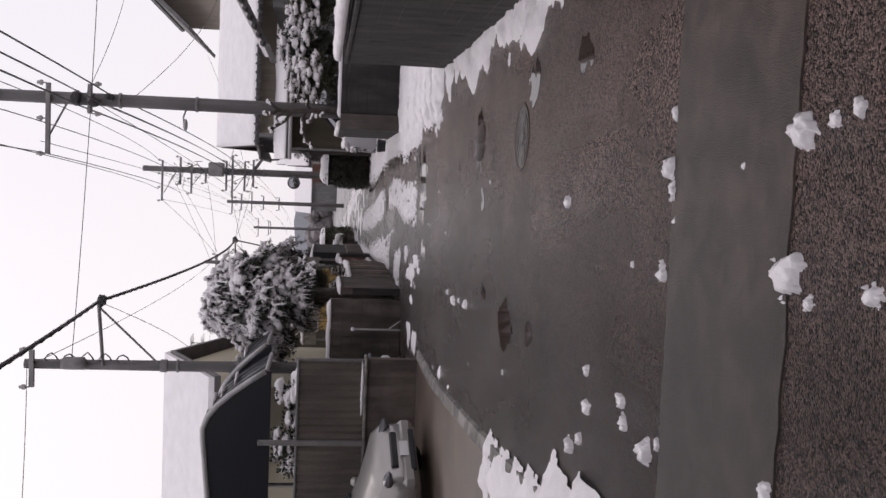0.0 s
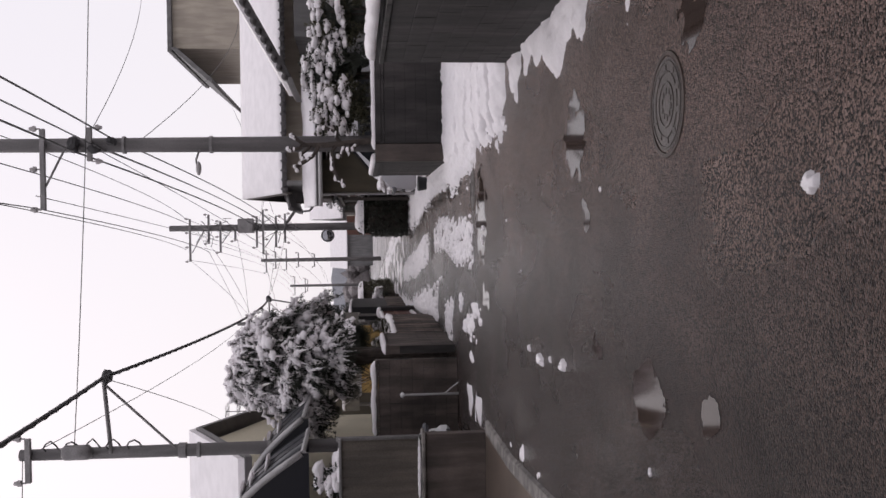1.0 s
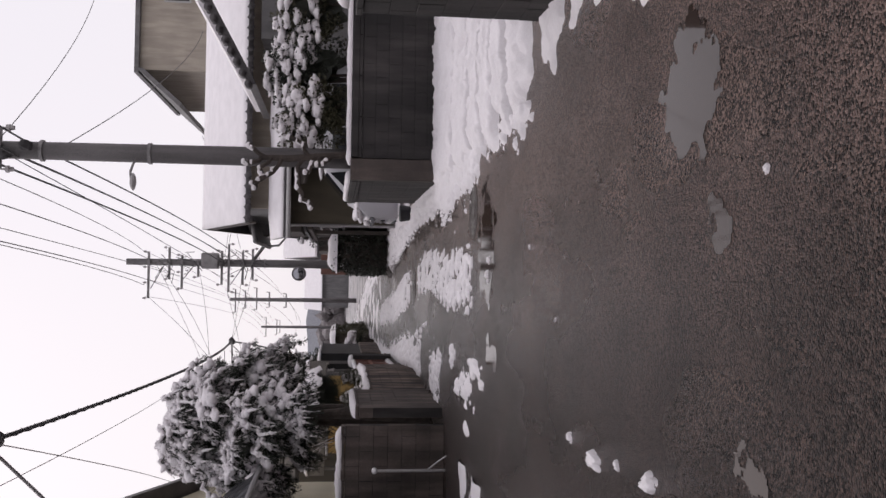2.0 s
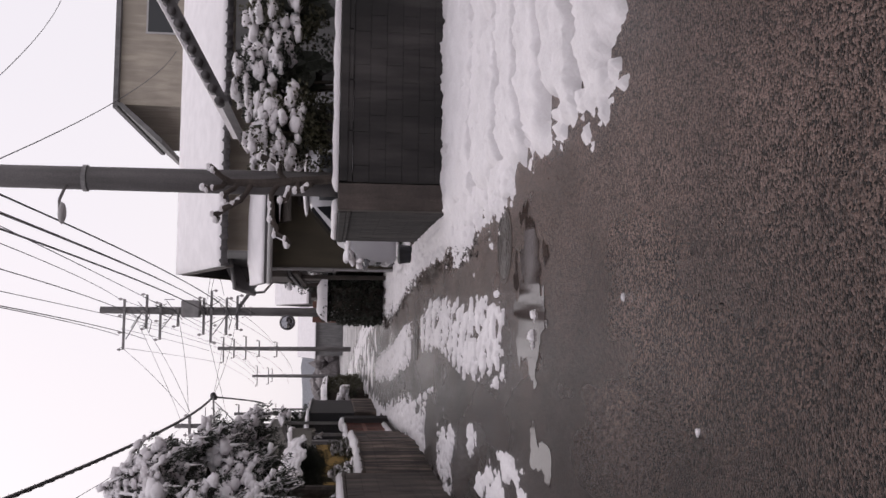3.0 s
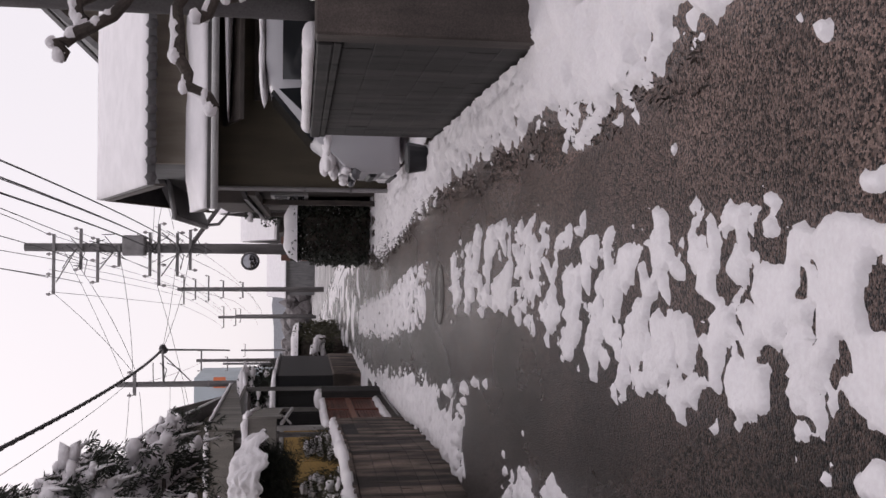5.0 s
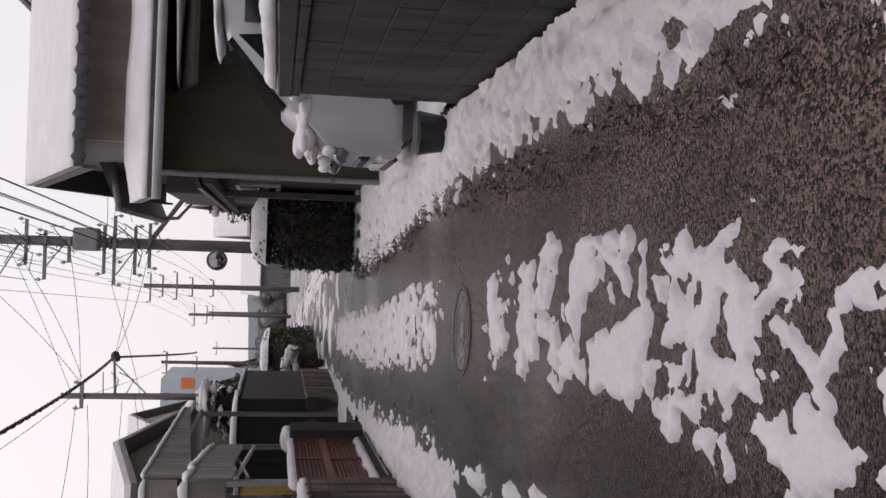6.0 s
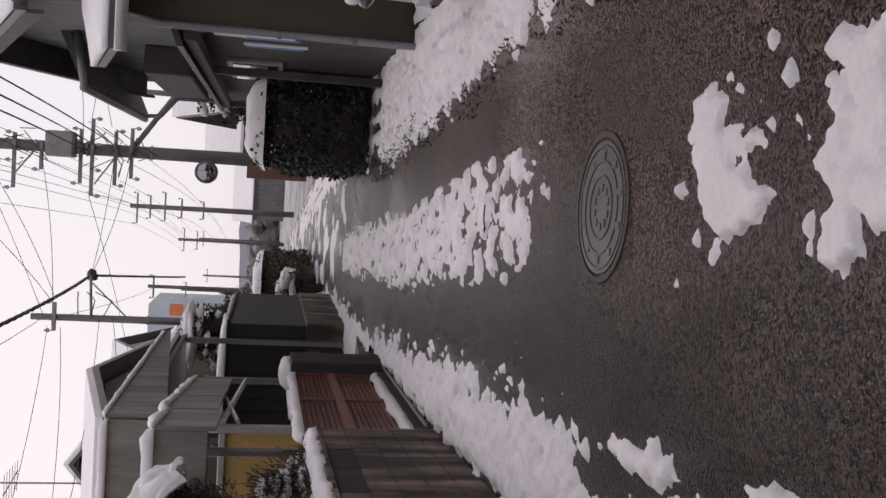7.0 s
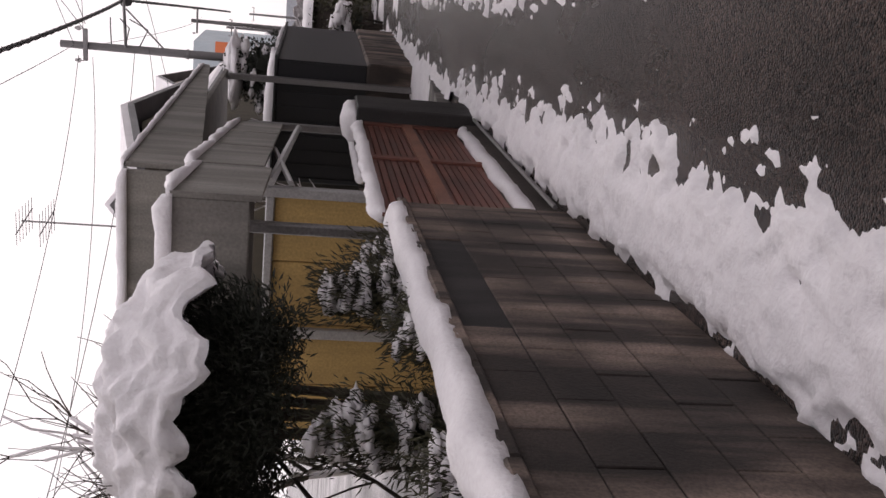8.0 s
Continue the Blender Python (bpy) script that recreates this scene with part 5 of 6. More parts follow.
part("meter_box", Geo().box(1.04, 28.75, 1.62, 1.12, 29.35, 1.98, 0.02), WHITE, H, "pale meter box")
for y, z0, z1, c in ((29.5, 1.15, 1.72, WHITE), (29.62, 1.1, 1.7, BLUE), (30.1, 1.0, 1.7, WHITE), (30.25, 1.05, 1.68, BLUE)):
    part("poster", Geo().box(1.09, y, z0, 1.115, y + 0.11, z1, 0.002), c, H, "faded notice strip")
wd = part("window", Geo().box(1.06, 31.6, 1.25, 1.12, 33.4, 1.95), ALU, H, "side window with pale frame")
part("pane", Geo().box(1.045, 31.68, 1.32, 1.06, 32.46, 1.88, 0.003), GLASS, wd)
part("pane", Geo().box(1.045, 32.54, 1.32, 1.06, 33.32, 1.88, 0.003), GLASS, wd)

# small tiled gate roof of the nearer house, ridge towards the lane
G2 = thing("house_wing", 5.5, 26, 0, "nearer house wing with a dark tiled gable roof", "house", "houses")
part("wall", Geo().box(4.3, 23.6, -0.05, 9, 27.2, 3.0), GREYWALL, G2)
r2 = part("roof", Geo().prism([(3.35, 3.05), (6.2, 4.6), (9.2, 3.05), (9.2, 3.2), (6.2, 4.78), (3.35, 3.2)], 1, 23.3, 27.4), TILE, G2, "dark tiled gable roof")
part("snow", Geo().prism([(3.5, 3.28), (6.2, 4.79), (9.0, 3.3), (9.0, 3.4), (6.2, 4.92), (3.5, 3.38)], 1, 23.5, 27.3), SNOW, r2, "snow on the tiles")
for i in range(14):
    part("edge_tile", Geo().tube([(3.35 + 0.205 * i, 23.22, 3.2 + 0.112 * i), (3.35 + 0.205 * i, 23.5, 3.2 + 0.112 * i)], 0.07, 10), TILE, r2, smooth=True)

# tall beige building behind
B = thing("apartment_building", 14, 54, 0, "tall plain beige building with a deep eave", "building", "buildings")
part("wall", Geo().box(8.9, 49, -0.05, 20, 60, 10.4), BEIGE, B)
part("eave", Geo().prism([(7.4, 8.5), (8.9, 10.2), (8.9, 10.5), (7.2, 8.55)], 1, 48.6, 60.4), GREYWALL, B, "grey sloping eave")
part("roof", Geo().box(8.7, 48.7, 10.4, 20.2, 60.3, 10.6), GREYWALL, B)
wv = part("window", Geo().box(12, 48.96, 8.2, 13.6, 49.0, 9.4), ALU, B)
part("pane", Geo().box(12.08, 48.94, 8.28, 13.52, 48.96, 9.32, 0.003), GLASS, wv)

hedge("hedge", -0.12, 0.95, 32.3, 37.6, 1.5, "tall dark clipped hedge with thick snow on top", LEAF, 760, 0.065, 0.18)
shrub("garden_shrub", 1.3, 39.0, 1.6, 0.55, 0.6, 0.55, "snowy evergreen shrub beyond a hedge", LEAF, 1600, 0.07, 60, 0.12)
g = Geo()
for _ in range(900):
    y = rnd(28.2, 32.0)
    g.leaf((lane(y, (28, 0.1), (30.5, -0.1), (32, -0.1)) + rnd(-0.2, 0.25), y, rnd(0.0, 0.04)), rnd(0.02, 0.05), (rnd(-1, 1), rnd(-1, 1), rnd(0.2, 1)), 0.16)
for _ in range(1300):
    y = rnd(16.5, 28.0)
    g.leaf((lane(y, (16, 0.58), (24.5, 0.42), (28, 0.0)) + rnd(-0.09, 0.12) + 0.1 * fbm(y * 1.5, 5), y, rnd(-0.01, 0.02)), rnd(0.02, 0.05), (rnd(-1, 1), rnd(-1, 1), rnd(0.0, 0.8)), 0.16)
solo("edge_weeds", g, BARK, "dark dead weeds at the lane's edge", "weeds", kind="stuff")

# ---------------------------------------------------------------- left side: forecourt, fence, carport
F = thing("fence", -4.7, 14.2, 0, "grey corrugated fence on a low concrete wall", "fence")
part("base_wall", Geo().box(-6.6, 14.12, -0.05, -2.76, 14.30, 0.80), BLOCK_MID, F, "dark concrete base wall")
part("coping", Geo().box(-6.6, 14.08, 0.80, -2.72, 14.34, 0.85, 0.012), CONC, F, "pale coping")
g = Geo()
n = 130
for i in range(n + 1):
    x = -6.55 + 3.72 * i / n
    y = 14.2 + 0.014 * math.sin(i * math.pi / 2.0)
    g.v += [(x, y, 0.85), (x, y, 1.9), (x, y + 0.004, 0.85), (x, y + 0.004, 1.9)]
for i in range(n):
    a, b = 4 * i, 4 * i + 4
    g.f += [(a, b, b + 1, a + 1), (a + 2, a + 3, b + 3, b + 2), (a + 1, b + 1, b + 3, a + 3)]
part("corrugated_sheet", g, ZINC, F)
part("top_rail", Geo().box(-6.55, 14.17, 1.88, -2.8, 14.23, 1.92), STEEL, F)
for x in (-2.82, -4.12, -5.4):
    part("post", Geo().box(x - 0.03, 14.225, 0.8, x + 0.03, 14.285, 1.95), STEEL, F)
part("tall_post", Geo().box(-4.16, 14.05, 0.85, -4.08, 14.115, 2.5), STEEL, F, "taller dark post")
part("snow", Geo().blob((-3.3, 14.2, 0.87), (0.5, 0.07, 0.03), 2), SNOW, F, smooth=True)


def carport(x0, x1, y0, y1, z, rise, label):
    """A curved smoked roof on a steel frame."""
    t = thing("carport", (x0 + x1) / 2, (y0 + y1) / 2, 0, label, "carport", "carports")
    g, n = Geo(), 18
    pts = []
    for i in range(n + 1):
        u = i / n
        pts.append((x1 + (x0 - x1) * u, z + rise * math.sin(min(1, u / 0.3) * math.pi / 2) - 0.35 * max(0, u - 0.3)))
    for px, pz in pts:
        g.v += [(px, y0, pz), (px, y1, pz), (px, y0, pz + 0.02), (px, y1, pz + 0.02)]
    for i in range(n):
        a, b = 4 * i, 4 * i + 4
        g.f += [(a, a + 1, b + 1, b), (a + 2, b + 2, b + 3, a + 3), (a, b, b + 2, a + 2), (a + 1, a + 3, b + 3, b + 1)]
    part("roof_sheet", g, POLYCARB, t, "dark smoked curved sheet", True)
    for k in range(5):
        y = y0 + (y1 - y0) * k / 4
        part("rib", Geo().tube([(px, y, pz + 0.01) for px, pz in pts], 0.02, 6), POLYCARB, t)
    part("arch_rail", Geo().tube([(px, y0 - 0.03, pz + 0.02) for px, pz in pts], 0.05, 8), ALU, t, "pale curved edge rail", True)
    part("edge_rail", Geo().tube([(pts[0][0], y0, pts[0][1]), (pts[0][0], y1, pts[0][1])], 0.04, 8), ALU, t)
    part("front_panel", Geo().add([(px, y0 - 0.01, pz) for px, pz in pts] + [(pts[-1][0], y0 - 0.01, z - 0.08), (pts[0][0], y0 - 0.01, z - 0.08)] + [(px, y0 + 0.01, pz) for px, pz in pts] + [(pts[-1][0], y0 + 0.01, z - 0.08), (pts[0][0], y0 + 0.01, z - 0.08)],
                                  [tuple(range(n + 3)), tuple(range(n + 3, 2 * n + 6))[::-1]]), POLYCARB, t, "dark smoked end panel")
    for x, y in ((x0 + 0.4, y0 + 0.4), (x0 + 0.4, y1 - 0.4)):
        part("post", Geo().tube([(x, y, 0), (x, y, z + rise * 0.8)], 0.05, 8), STEEL, t)
    part("beam", Geo().box(x0, y0 + 0.02, z - 0.08, x1, y0 + 0.07, z), STEEL, t)
    g = Geo()
    for i in range(2, n - 1):
        px, pz = pts[i]
        g.blob((px, rnd(y0 + 0.6, y1 - 0.4), pz + 0.02), (0.16, rnd(0.3, 0.5), 0.03), 2, 0.2)
    part("snow", g, SNOW, t, "thin snow on the roof", True)


carport(-6.8, -3.22, 15.3, 16.9, 2.45, 1.03, "carport with a dark smoked curved roof")
carport(-6.8, -3.1, 17.2, 19.4, 2.55, 0.85, "carport with a dark smoked curved roof")
shrub("garden_shrub", -4.5, 15.2, 1.5, 0.5, 0.4, 0.38, "snowy shrub behind a fence", LEAF, 1800, 0.06, 90, 0.07)
shrub("garden_shrub", -3.7, 15.2, 1.6, 0.35, 0.3, 0.3, "snowy shrub behind a fence", LEAF, 900, 0.06, 60, 0.12)
car(-3.3, 16.2, -6, WHITE, "pale car parked in a driveway beside a fence", 1, 1, False, False)

# left walls
WL = thing("wall_left", -2.2, 22, 0, "weathered grey-brown block garden wall under snow", "wall", kind="structure")
W2 = thing("wall_left_return", -2.9, 18, 0, "dark damp block wall beside a driveway", "wall", kind="structure")
snow_cap([(-2.15, 20.4, 0.92), (-2.05, 22.8, 0.92), (-2.30, 26.35, 0.92)], 0.19, 0.07, "thick uneven snow along a wall top", parent=WL, lump=0.3, step=0.035, seed=4)
snow_cap([(-2.14, 18.2, 1.19), (-2.15, 20.3, 1.19)], 0.2, 0.06, "snow along a wall top", parent=WL, seed=5)
snow_cap([(-3.55, 17.88, 1.38), (-2.3, 17.88, 1.38)], 0.2, 0.07, "snow along a wall top", parent=W2, seed=6)
t = thing("marker_post", -2.85, 17.6, 0, "thin pale post with a round cap", "post")
part("shaft", Geo().tube([(-2.83, 17.6, 0), (-2.83, 17.6, 0.92)], 0.02, 8), ALU, t)
part("cap", Geo().blob((-2.83, 17.6, 0.94), (0.045, 0.045, 0.04), 2, 0.0), WHITE, t, smooth=True)
part("stay", Geo().tube([(-2.83, 17.6, 0.25), (-2.7, 17.55, 0.1), (-2.62, 17.5, 0.0)], 0.012, 6), ALU, t)

# wooden gate between wall and pillar
GT = thing("timber_gate", -2.38, 28, 0, "red-brown slatted timber gate under snow", "gate")
x0, x1, y0, y1 = -2.32, -2.40, 26.42, 29.3
for k in range(17):
    z = 0.22 + 0.045 * k
    part("slat", Geo().prism([(x0, y0), (x1, y1), (x1 - 0.03, y1), (x0 - 0.03, y0)], 2, z, z + 0.036), REDWOOD, GT)
for u in (0.0, 0.5, 0.97):
    y = y0 + (y1 - y0) * u
    x = x0 + (x1 - x0) * u
    part("stile", Geo().box(x - 0.035, y, 0.14, x + 0.016, y + 0.09, 1.0), REDWOOD, GT, "lighter upright")
# brighter copy of the gate timber puts light into the rail's colour
part("mid_rail", Geo().prism([(x0 + 0.018, y0), (x1 + 0.018, y1), (x1 - 0.01, y1), (x0 - 0.01, y0)], 2, 0.57, 0.65), mat("lit_timber", (0.26, 0.11, 0.07), 0.5, 0.3, 3.0, 0.2, 60.0), GT, "middle rail coloured paler as if lit")
part("bottom_rail", Geo().prism([(x0 + 0.05, y0), (x1 + 0.05, y1), (x1 - 0.06, y1), (x0 - 0.06, y0)], 2, -0.02, 0.14), DARKWOOD, GT)
part("rail", Geo().tube([(x0 + 0.1, y0, 0.05), (x1 + 0.1, y1, 0.05)], 0.015, 6), STEEL, GT, "steel sliding rail")
snow_cap([(x0 + 0.01, y0 + 0.1, 0.14), (x1 + 0.01, y1 - 0.05, 0.14)], 0.10, 0.07, "snow on the bottom rail", parent=GT, lump=0.4, seed=7)
snow_cap([(x0 - 0.015, y0, 0.99), (x1 - 0.015, y1, 0.99)], 0.10, 0.07, "snow on the gate's top", parent=GT, lump=0.4, seed=8)
GP = thing("gate_pillar", -2.4, 29.6, 0, "dark square gate pillar capped with snow", "pillar")
part("pillar", Geo().box(-2.62, 29.35, -0.02, -2.28, 29.95, 1.02, 0.012), CONC_DARK, GP)
snow_cap([(-2.45, 29.38, 1.02), (-2.45, 29.92, 1.02)], 0.28, 0.12, "rounded snow cap", parent=GP, lump=0.3, seed=9)
part("ramp", Geo().prism([(29.9, 0.0), (29.9, 0.22), (32.8, 0.03), (32.8, 0.0)], 0, -3.2, -2.45), CONC, GP, "sloping concrete apron")

# ochre panel and the low screens behind the gate
P = thing("ochre_screen", -3.3, 27.7, 0, "ochre sheet-metal screen with pale posts", "screen")
for k in range(4):
    x = -2.62 - 0.46 * k
    part("panel", Geo().box(x - 0.45, 27.7 + 0.006 * (k % 2), 0.2, x, 27.74 + 0.006 * (k % 2), 1.6, 0.006), OCHRE, P)
part("post", Geo().box(-2.62, 27.66, 0, -2.55, 27.73, 1.92), ALU, P)
part("post", Geo().box(-3.62, 27.64, 0, -3.55, 27.7, 1.92), ALU, P)
part("top_rail", Geo().box(-4.5, 27.66, 1.6, -2.62, 27.72, 1.66), ALU, P)
C3 = thing("screen_roof", -2.8, 28.5, 0, "low canopy edged with grey panels under snow", "canopy", "grey canopies")
for k in range(4):
    a, b = k / 4, (k + 1) / 4 - 0.012
    xa, xb, ya, yb = -2.12 - 0.68 * a, -2.12 - 0.68 * b, 25.9 + 5.1 * a, 25.9 + 5.1 * b
    z = 2.08 - 0.05 * (k == 0)
    part("panel", Geo().prism([(xa, ya), (xb, yb), (xb - 0.03, yb), (xa - 0.03, ya)], 2, z - 0.42, z), PANELGREY, C3)
    snow_cap([(xa - 0.015, ya, z), (xb - 0.015, yb, z)], 0.10, 0.06, "wavy snow on the panel edge", parent=C3, lump=0.5, seed=20 + k)
part("end_panel", Geo().box(-4.6, 25.9, 1.66, -2.15, 25.93, 2.03), PANELGREY, C3)
snow_cap([(-2.15, 25.91, 2.03), (-4.6, 25.91, 2.03)], 0.12, 0.08, "snow on the panel edge", parent=C3, lump=0.4, seed=25)
part("roof_sheet", Geo().prism([(-2.42, 28.0), (-2.8, 31.0), (-4.6, 31.0), (-4.6, 28.0)], 2, 1.9, 1.93), ZINC, C3)
part("post", Geo().box(-2.86, 30.95, 0, -2.79, 31.02, 2.0), STEEL, C3, "slim steel post")
part("post", Geo().box(-4.5, 26.0, 0, -4.43, 26.07, 1.9), STEEL, C3)
part("post", Geo().box(-2.5, 26.5, 0, -2.44, 26.56, 1.9), STEEL, C3)
part("lattice", Geo().tube([(-2.5, 27.6, 1.63), (-2.75, 30.6, 1.5)], 0.03, 6).tube([(-2.5, 27.6, 1.5), (-2.6, 29.0, 1.66)], 0.02, 6), ALU, C3, "slanting pale strut")
snow_cap([(-2.82, 30.98, 0.98), (-2.62, 28.3, 1.0)], 0.10, 0.05, "snow on a rail", parent=C3, seed=12)
part("rail", Geo().tube([(-2.82, 30.98, 0.96), (-2.62, 28.3, 0.98)], 0.025, 6), STEEL, C3)

C2 = thing("large_canopy", -4.4, 32, 0, "high canopy with grey-beige side panels under snow", "canopy", "grey canopies")
for k in range(5):
    y = 29.05 + 1.1 * k
    part("panel", Geo().prism([(y, 2.24 + 0.1 * k), (y + 1.08, 2.335 + 0.1 * k), (y + 1.08, 2.82), (y, 2.82)], 0, -2.84, -2.8), PANELGREY, C2)
part("front_panel", Geo().box(-7.4, 29.0, 2.4, -2.85, 29.04, 2.8, 0.006), PANELGREY, C2)
part("roof_sheet", Geo().box(-7.4, 29.05, 2.5, -2.85, 34.6, 2.56), ZINC, C2)
part("post", Geo().box(-2.95, 34.4, 0, -2.87, 34.48, 2.5), STEEL, C2)
part("post", Geo().box(-7.3, 29.1, 0, -7.22, 29.18, 2.5), STEEL, C2)
part("post", Geo().box(-7.3, 34.4, 0, -7.22, 34.48, 2.5), STEEL, C2)
part("post", Geo().box(-3.05, 29.1, 0, -2.97, 29.18, 2.5), STEEL, C2)
snow_cap([(-2.82, 29.05, 2.82), (-2.82, 34.55, 2.82)], 0.10, 0.05, "thin snow on the panel edge", parent=C2, lump=0.4, seed=13)
snow_cap([(-2.85, 29.02, 2.8), (-7.35, 29.02, 2.8)], 0.14, 0.07, "snow on the front edge", parent=C2, lump=0.4, seed=14)

# black shed on a concrete base
S = thing("shed", -3.4, 36.6, 0, "black sheet-metal shed on a brown concrete wall", "shed")
part("base_wall", Geo().box(-4.4, 34.6, -0.05, -2.62, 39.2, 0.66, 0.03), BLOCK, S, "grey-brown base wall")
part("wall", Geo().box(-4.35, 34.65, 0.66, -2.66, 39.0, 1.86), BLACK, S, "black sheet wall")
for k in range(9):
    part("batten", Geo().box(-4.3 + 0.2 * k, 34.635, 0.68, -4.28 + 0.2 * k, 34.65, 1.84, 0.002), BLACK, S)
part("roof", Geo().box(-4.45, 34.6, 1.86, -2.6, 39.1, 1.9), BLACK, S)
snow_cap([(-3.5, 34.8, 1.9), (-3.5, 39.0, 1.9)], 1.7, 0.12, "snow on the shed roof", parent=S, lump=0.2, seed=15)
rs = shrub("round_shrub", -3.7, 40.6, 1.5, 0.85, 0.9, 0.75, "round clipped shrub under a thick snow cap", LEAF, 2600, 0.07, 60, 0.12)
s = Geo().blob((-3.75, 40.6, 2.86), (0.7, 0.75, 0.14), 3, 0.3)
part("snow_blanket", s, SNOW, rs, "thick snow cap", True)
hedge("hedge", -3.5, -2.6, 44.6, 51.5, 1.5, "olive-green clipped hedge with snow on top", LEAF_OLIVE, 160, 0.09, 0.16)
for x, y in ((-2.9, 42.6), (-3.1, 43.4), (-2.75, 41.6)):
    shrub("small_shrub", x, y, 0.3, 0.4, 0.4, 0.35, "low snowy shrub beside the lane", LEAF_OLIVE, 700, 0.06, 40, 0.12)
for x, y, h in ((-4.4, 46.5, 3.4), (-4.9, 49, 3.6), (-4.2, 51, 3.2), (-5.0, 43, 3.2), (-5.4, 53, 3.6), (-4.6, 33.5, 3.0), (-5.0, 55, 3.4)):
    twig_tree(x, y, -0.02, h, 0.8, 4, "leafless garden tree frosted with snow", 0.6)

# left garden, nearest shrubs behind the wall
con = shrub("garden_conifer", -2.92, 25.3, 1.36, 0.54, 0.44, 0.32, "dark conifer under a thick blanket of snow", LEAF, 22000, 0.045, 50, 0.05, slim=0.1, upright=0.5)
s, na, nt = Geo(), 140, 48
for layer in (1.0, 0.9):
    for k in range(na):
        a = 2 * math.pi * k / na
        ca, sa = math.cos(a), math.sin(a)
        reach = radians(62) * (1 + 0.2 * fbm(ca * 2.2, sa * 2.2, 4) + 0.07 * fbm(ca * 7, sa * 7, 9))
        for i in range(nt + 1):
            th = reach * i / nt
            d = Vector((math.sin(th) * ca, math.sin(th) * sa, math.cos(th)))
            lump = 1 + 0.08 * noise.noise(d * 3.1 + Vector((4, 1, 7))) + 0.07 * noise.noise(d * 6.0) + 0.045 * noise.noise(d * 12) + 0.012 * noise.noise(d * 30)
            f = layer * lump if layer == 1.0 else 0.93 * lump
            f = f if i < nt else 0.95 * lump
            s.v.append((-2.85 + 0.80 * f * d.x, 25.2 + 0.66 * f * d.y, 1.46 + 0.74 * f * d.z))
w = nt + 1
for k in range(na):
    p, q = k * w, (k + 1) % na * w
    for i in range(nt):
        s.f += [(p + i, q + i, q + i + 1, p + i + 1), (p + i + na * w, p + i + 1 + na * w, q + i + 1 + na * w, q + i + na * w)]
    s.f.append((p + nt, q + nt, q + nt + na * w, p + nt + na * w))
tagged(part("snow_blanket", s, SNOW, con, "thick soft snow over the crown", True), kind="stuff")
for x, y, z, r, h in ((-2.46, 25.6, 0.55, 0.10, 0.40), (-2.78, 24.9, 0.5, 0.11, 0.42), (-2.36, 24.95, 0.45, 0.09, 0.30), (-2.52, 24.2, 0.35, 0.12, 0.30), (-2.8, 23.9, 0.4, 0.13, 0.34), (-2.46, 26.05, 0.65, 0.08, 0.2)):
    shrub("garden_pine", x, y, z, r, r * 1.1, h, "small dark pine with needle tufts holding snow", LEAF_OLIVE, 3600, 0.05, 300, 0.034, slim=0.06, upright=0.8)
for x, y, z, r, h in ((-2.6, 23.4, 0.6, 0.22, 0.26), (-2.5, 22.8, 0.55, 0.2, 0.24), (-2.8, 22.2, 0.7, 0.34, 0.32), (-2.62, 21.4, 0.6, 0.26, 0.28), (-2.9, 20.7, 0.7, 0.4, 0.34)):
    shrub("garden_shrub", x, y, z, r, r * 1.1, h, "yellow-green shrub with patches of snow", LEAF_OLIVE, 2600, 0.045, 40, 0.06, slim=0.3)
weeping(-2.6, 20.3, 2.15, 3.95, 1.25, 1.3, 1000, "tall garden conifer with drooping snow-laden sprays")
weeping(-2.45, 19.9, 1.9, 2.6, 0.6, 0.6, 300, "smaller conifer with drooping snow-laden sprays")
weeping(-2.75, 22.6, 2.35, 3.7, 0.85, 1.0, 330, "garden conifer with drooping snow-laden sprays")
twig_tree(-4.0, 26.3, -0.02, 3.1, 0.9, 5, "leafless shrub with fine dark twigs", 0.15)
twig_tree(-3.8, 25.6, -0.02, 3.0, 0.9, 5, "leafless shrub with fine dark twigs", 0.15)

# ---------------------------------------------------------------- left houses


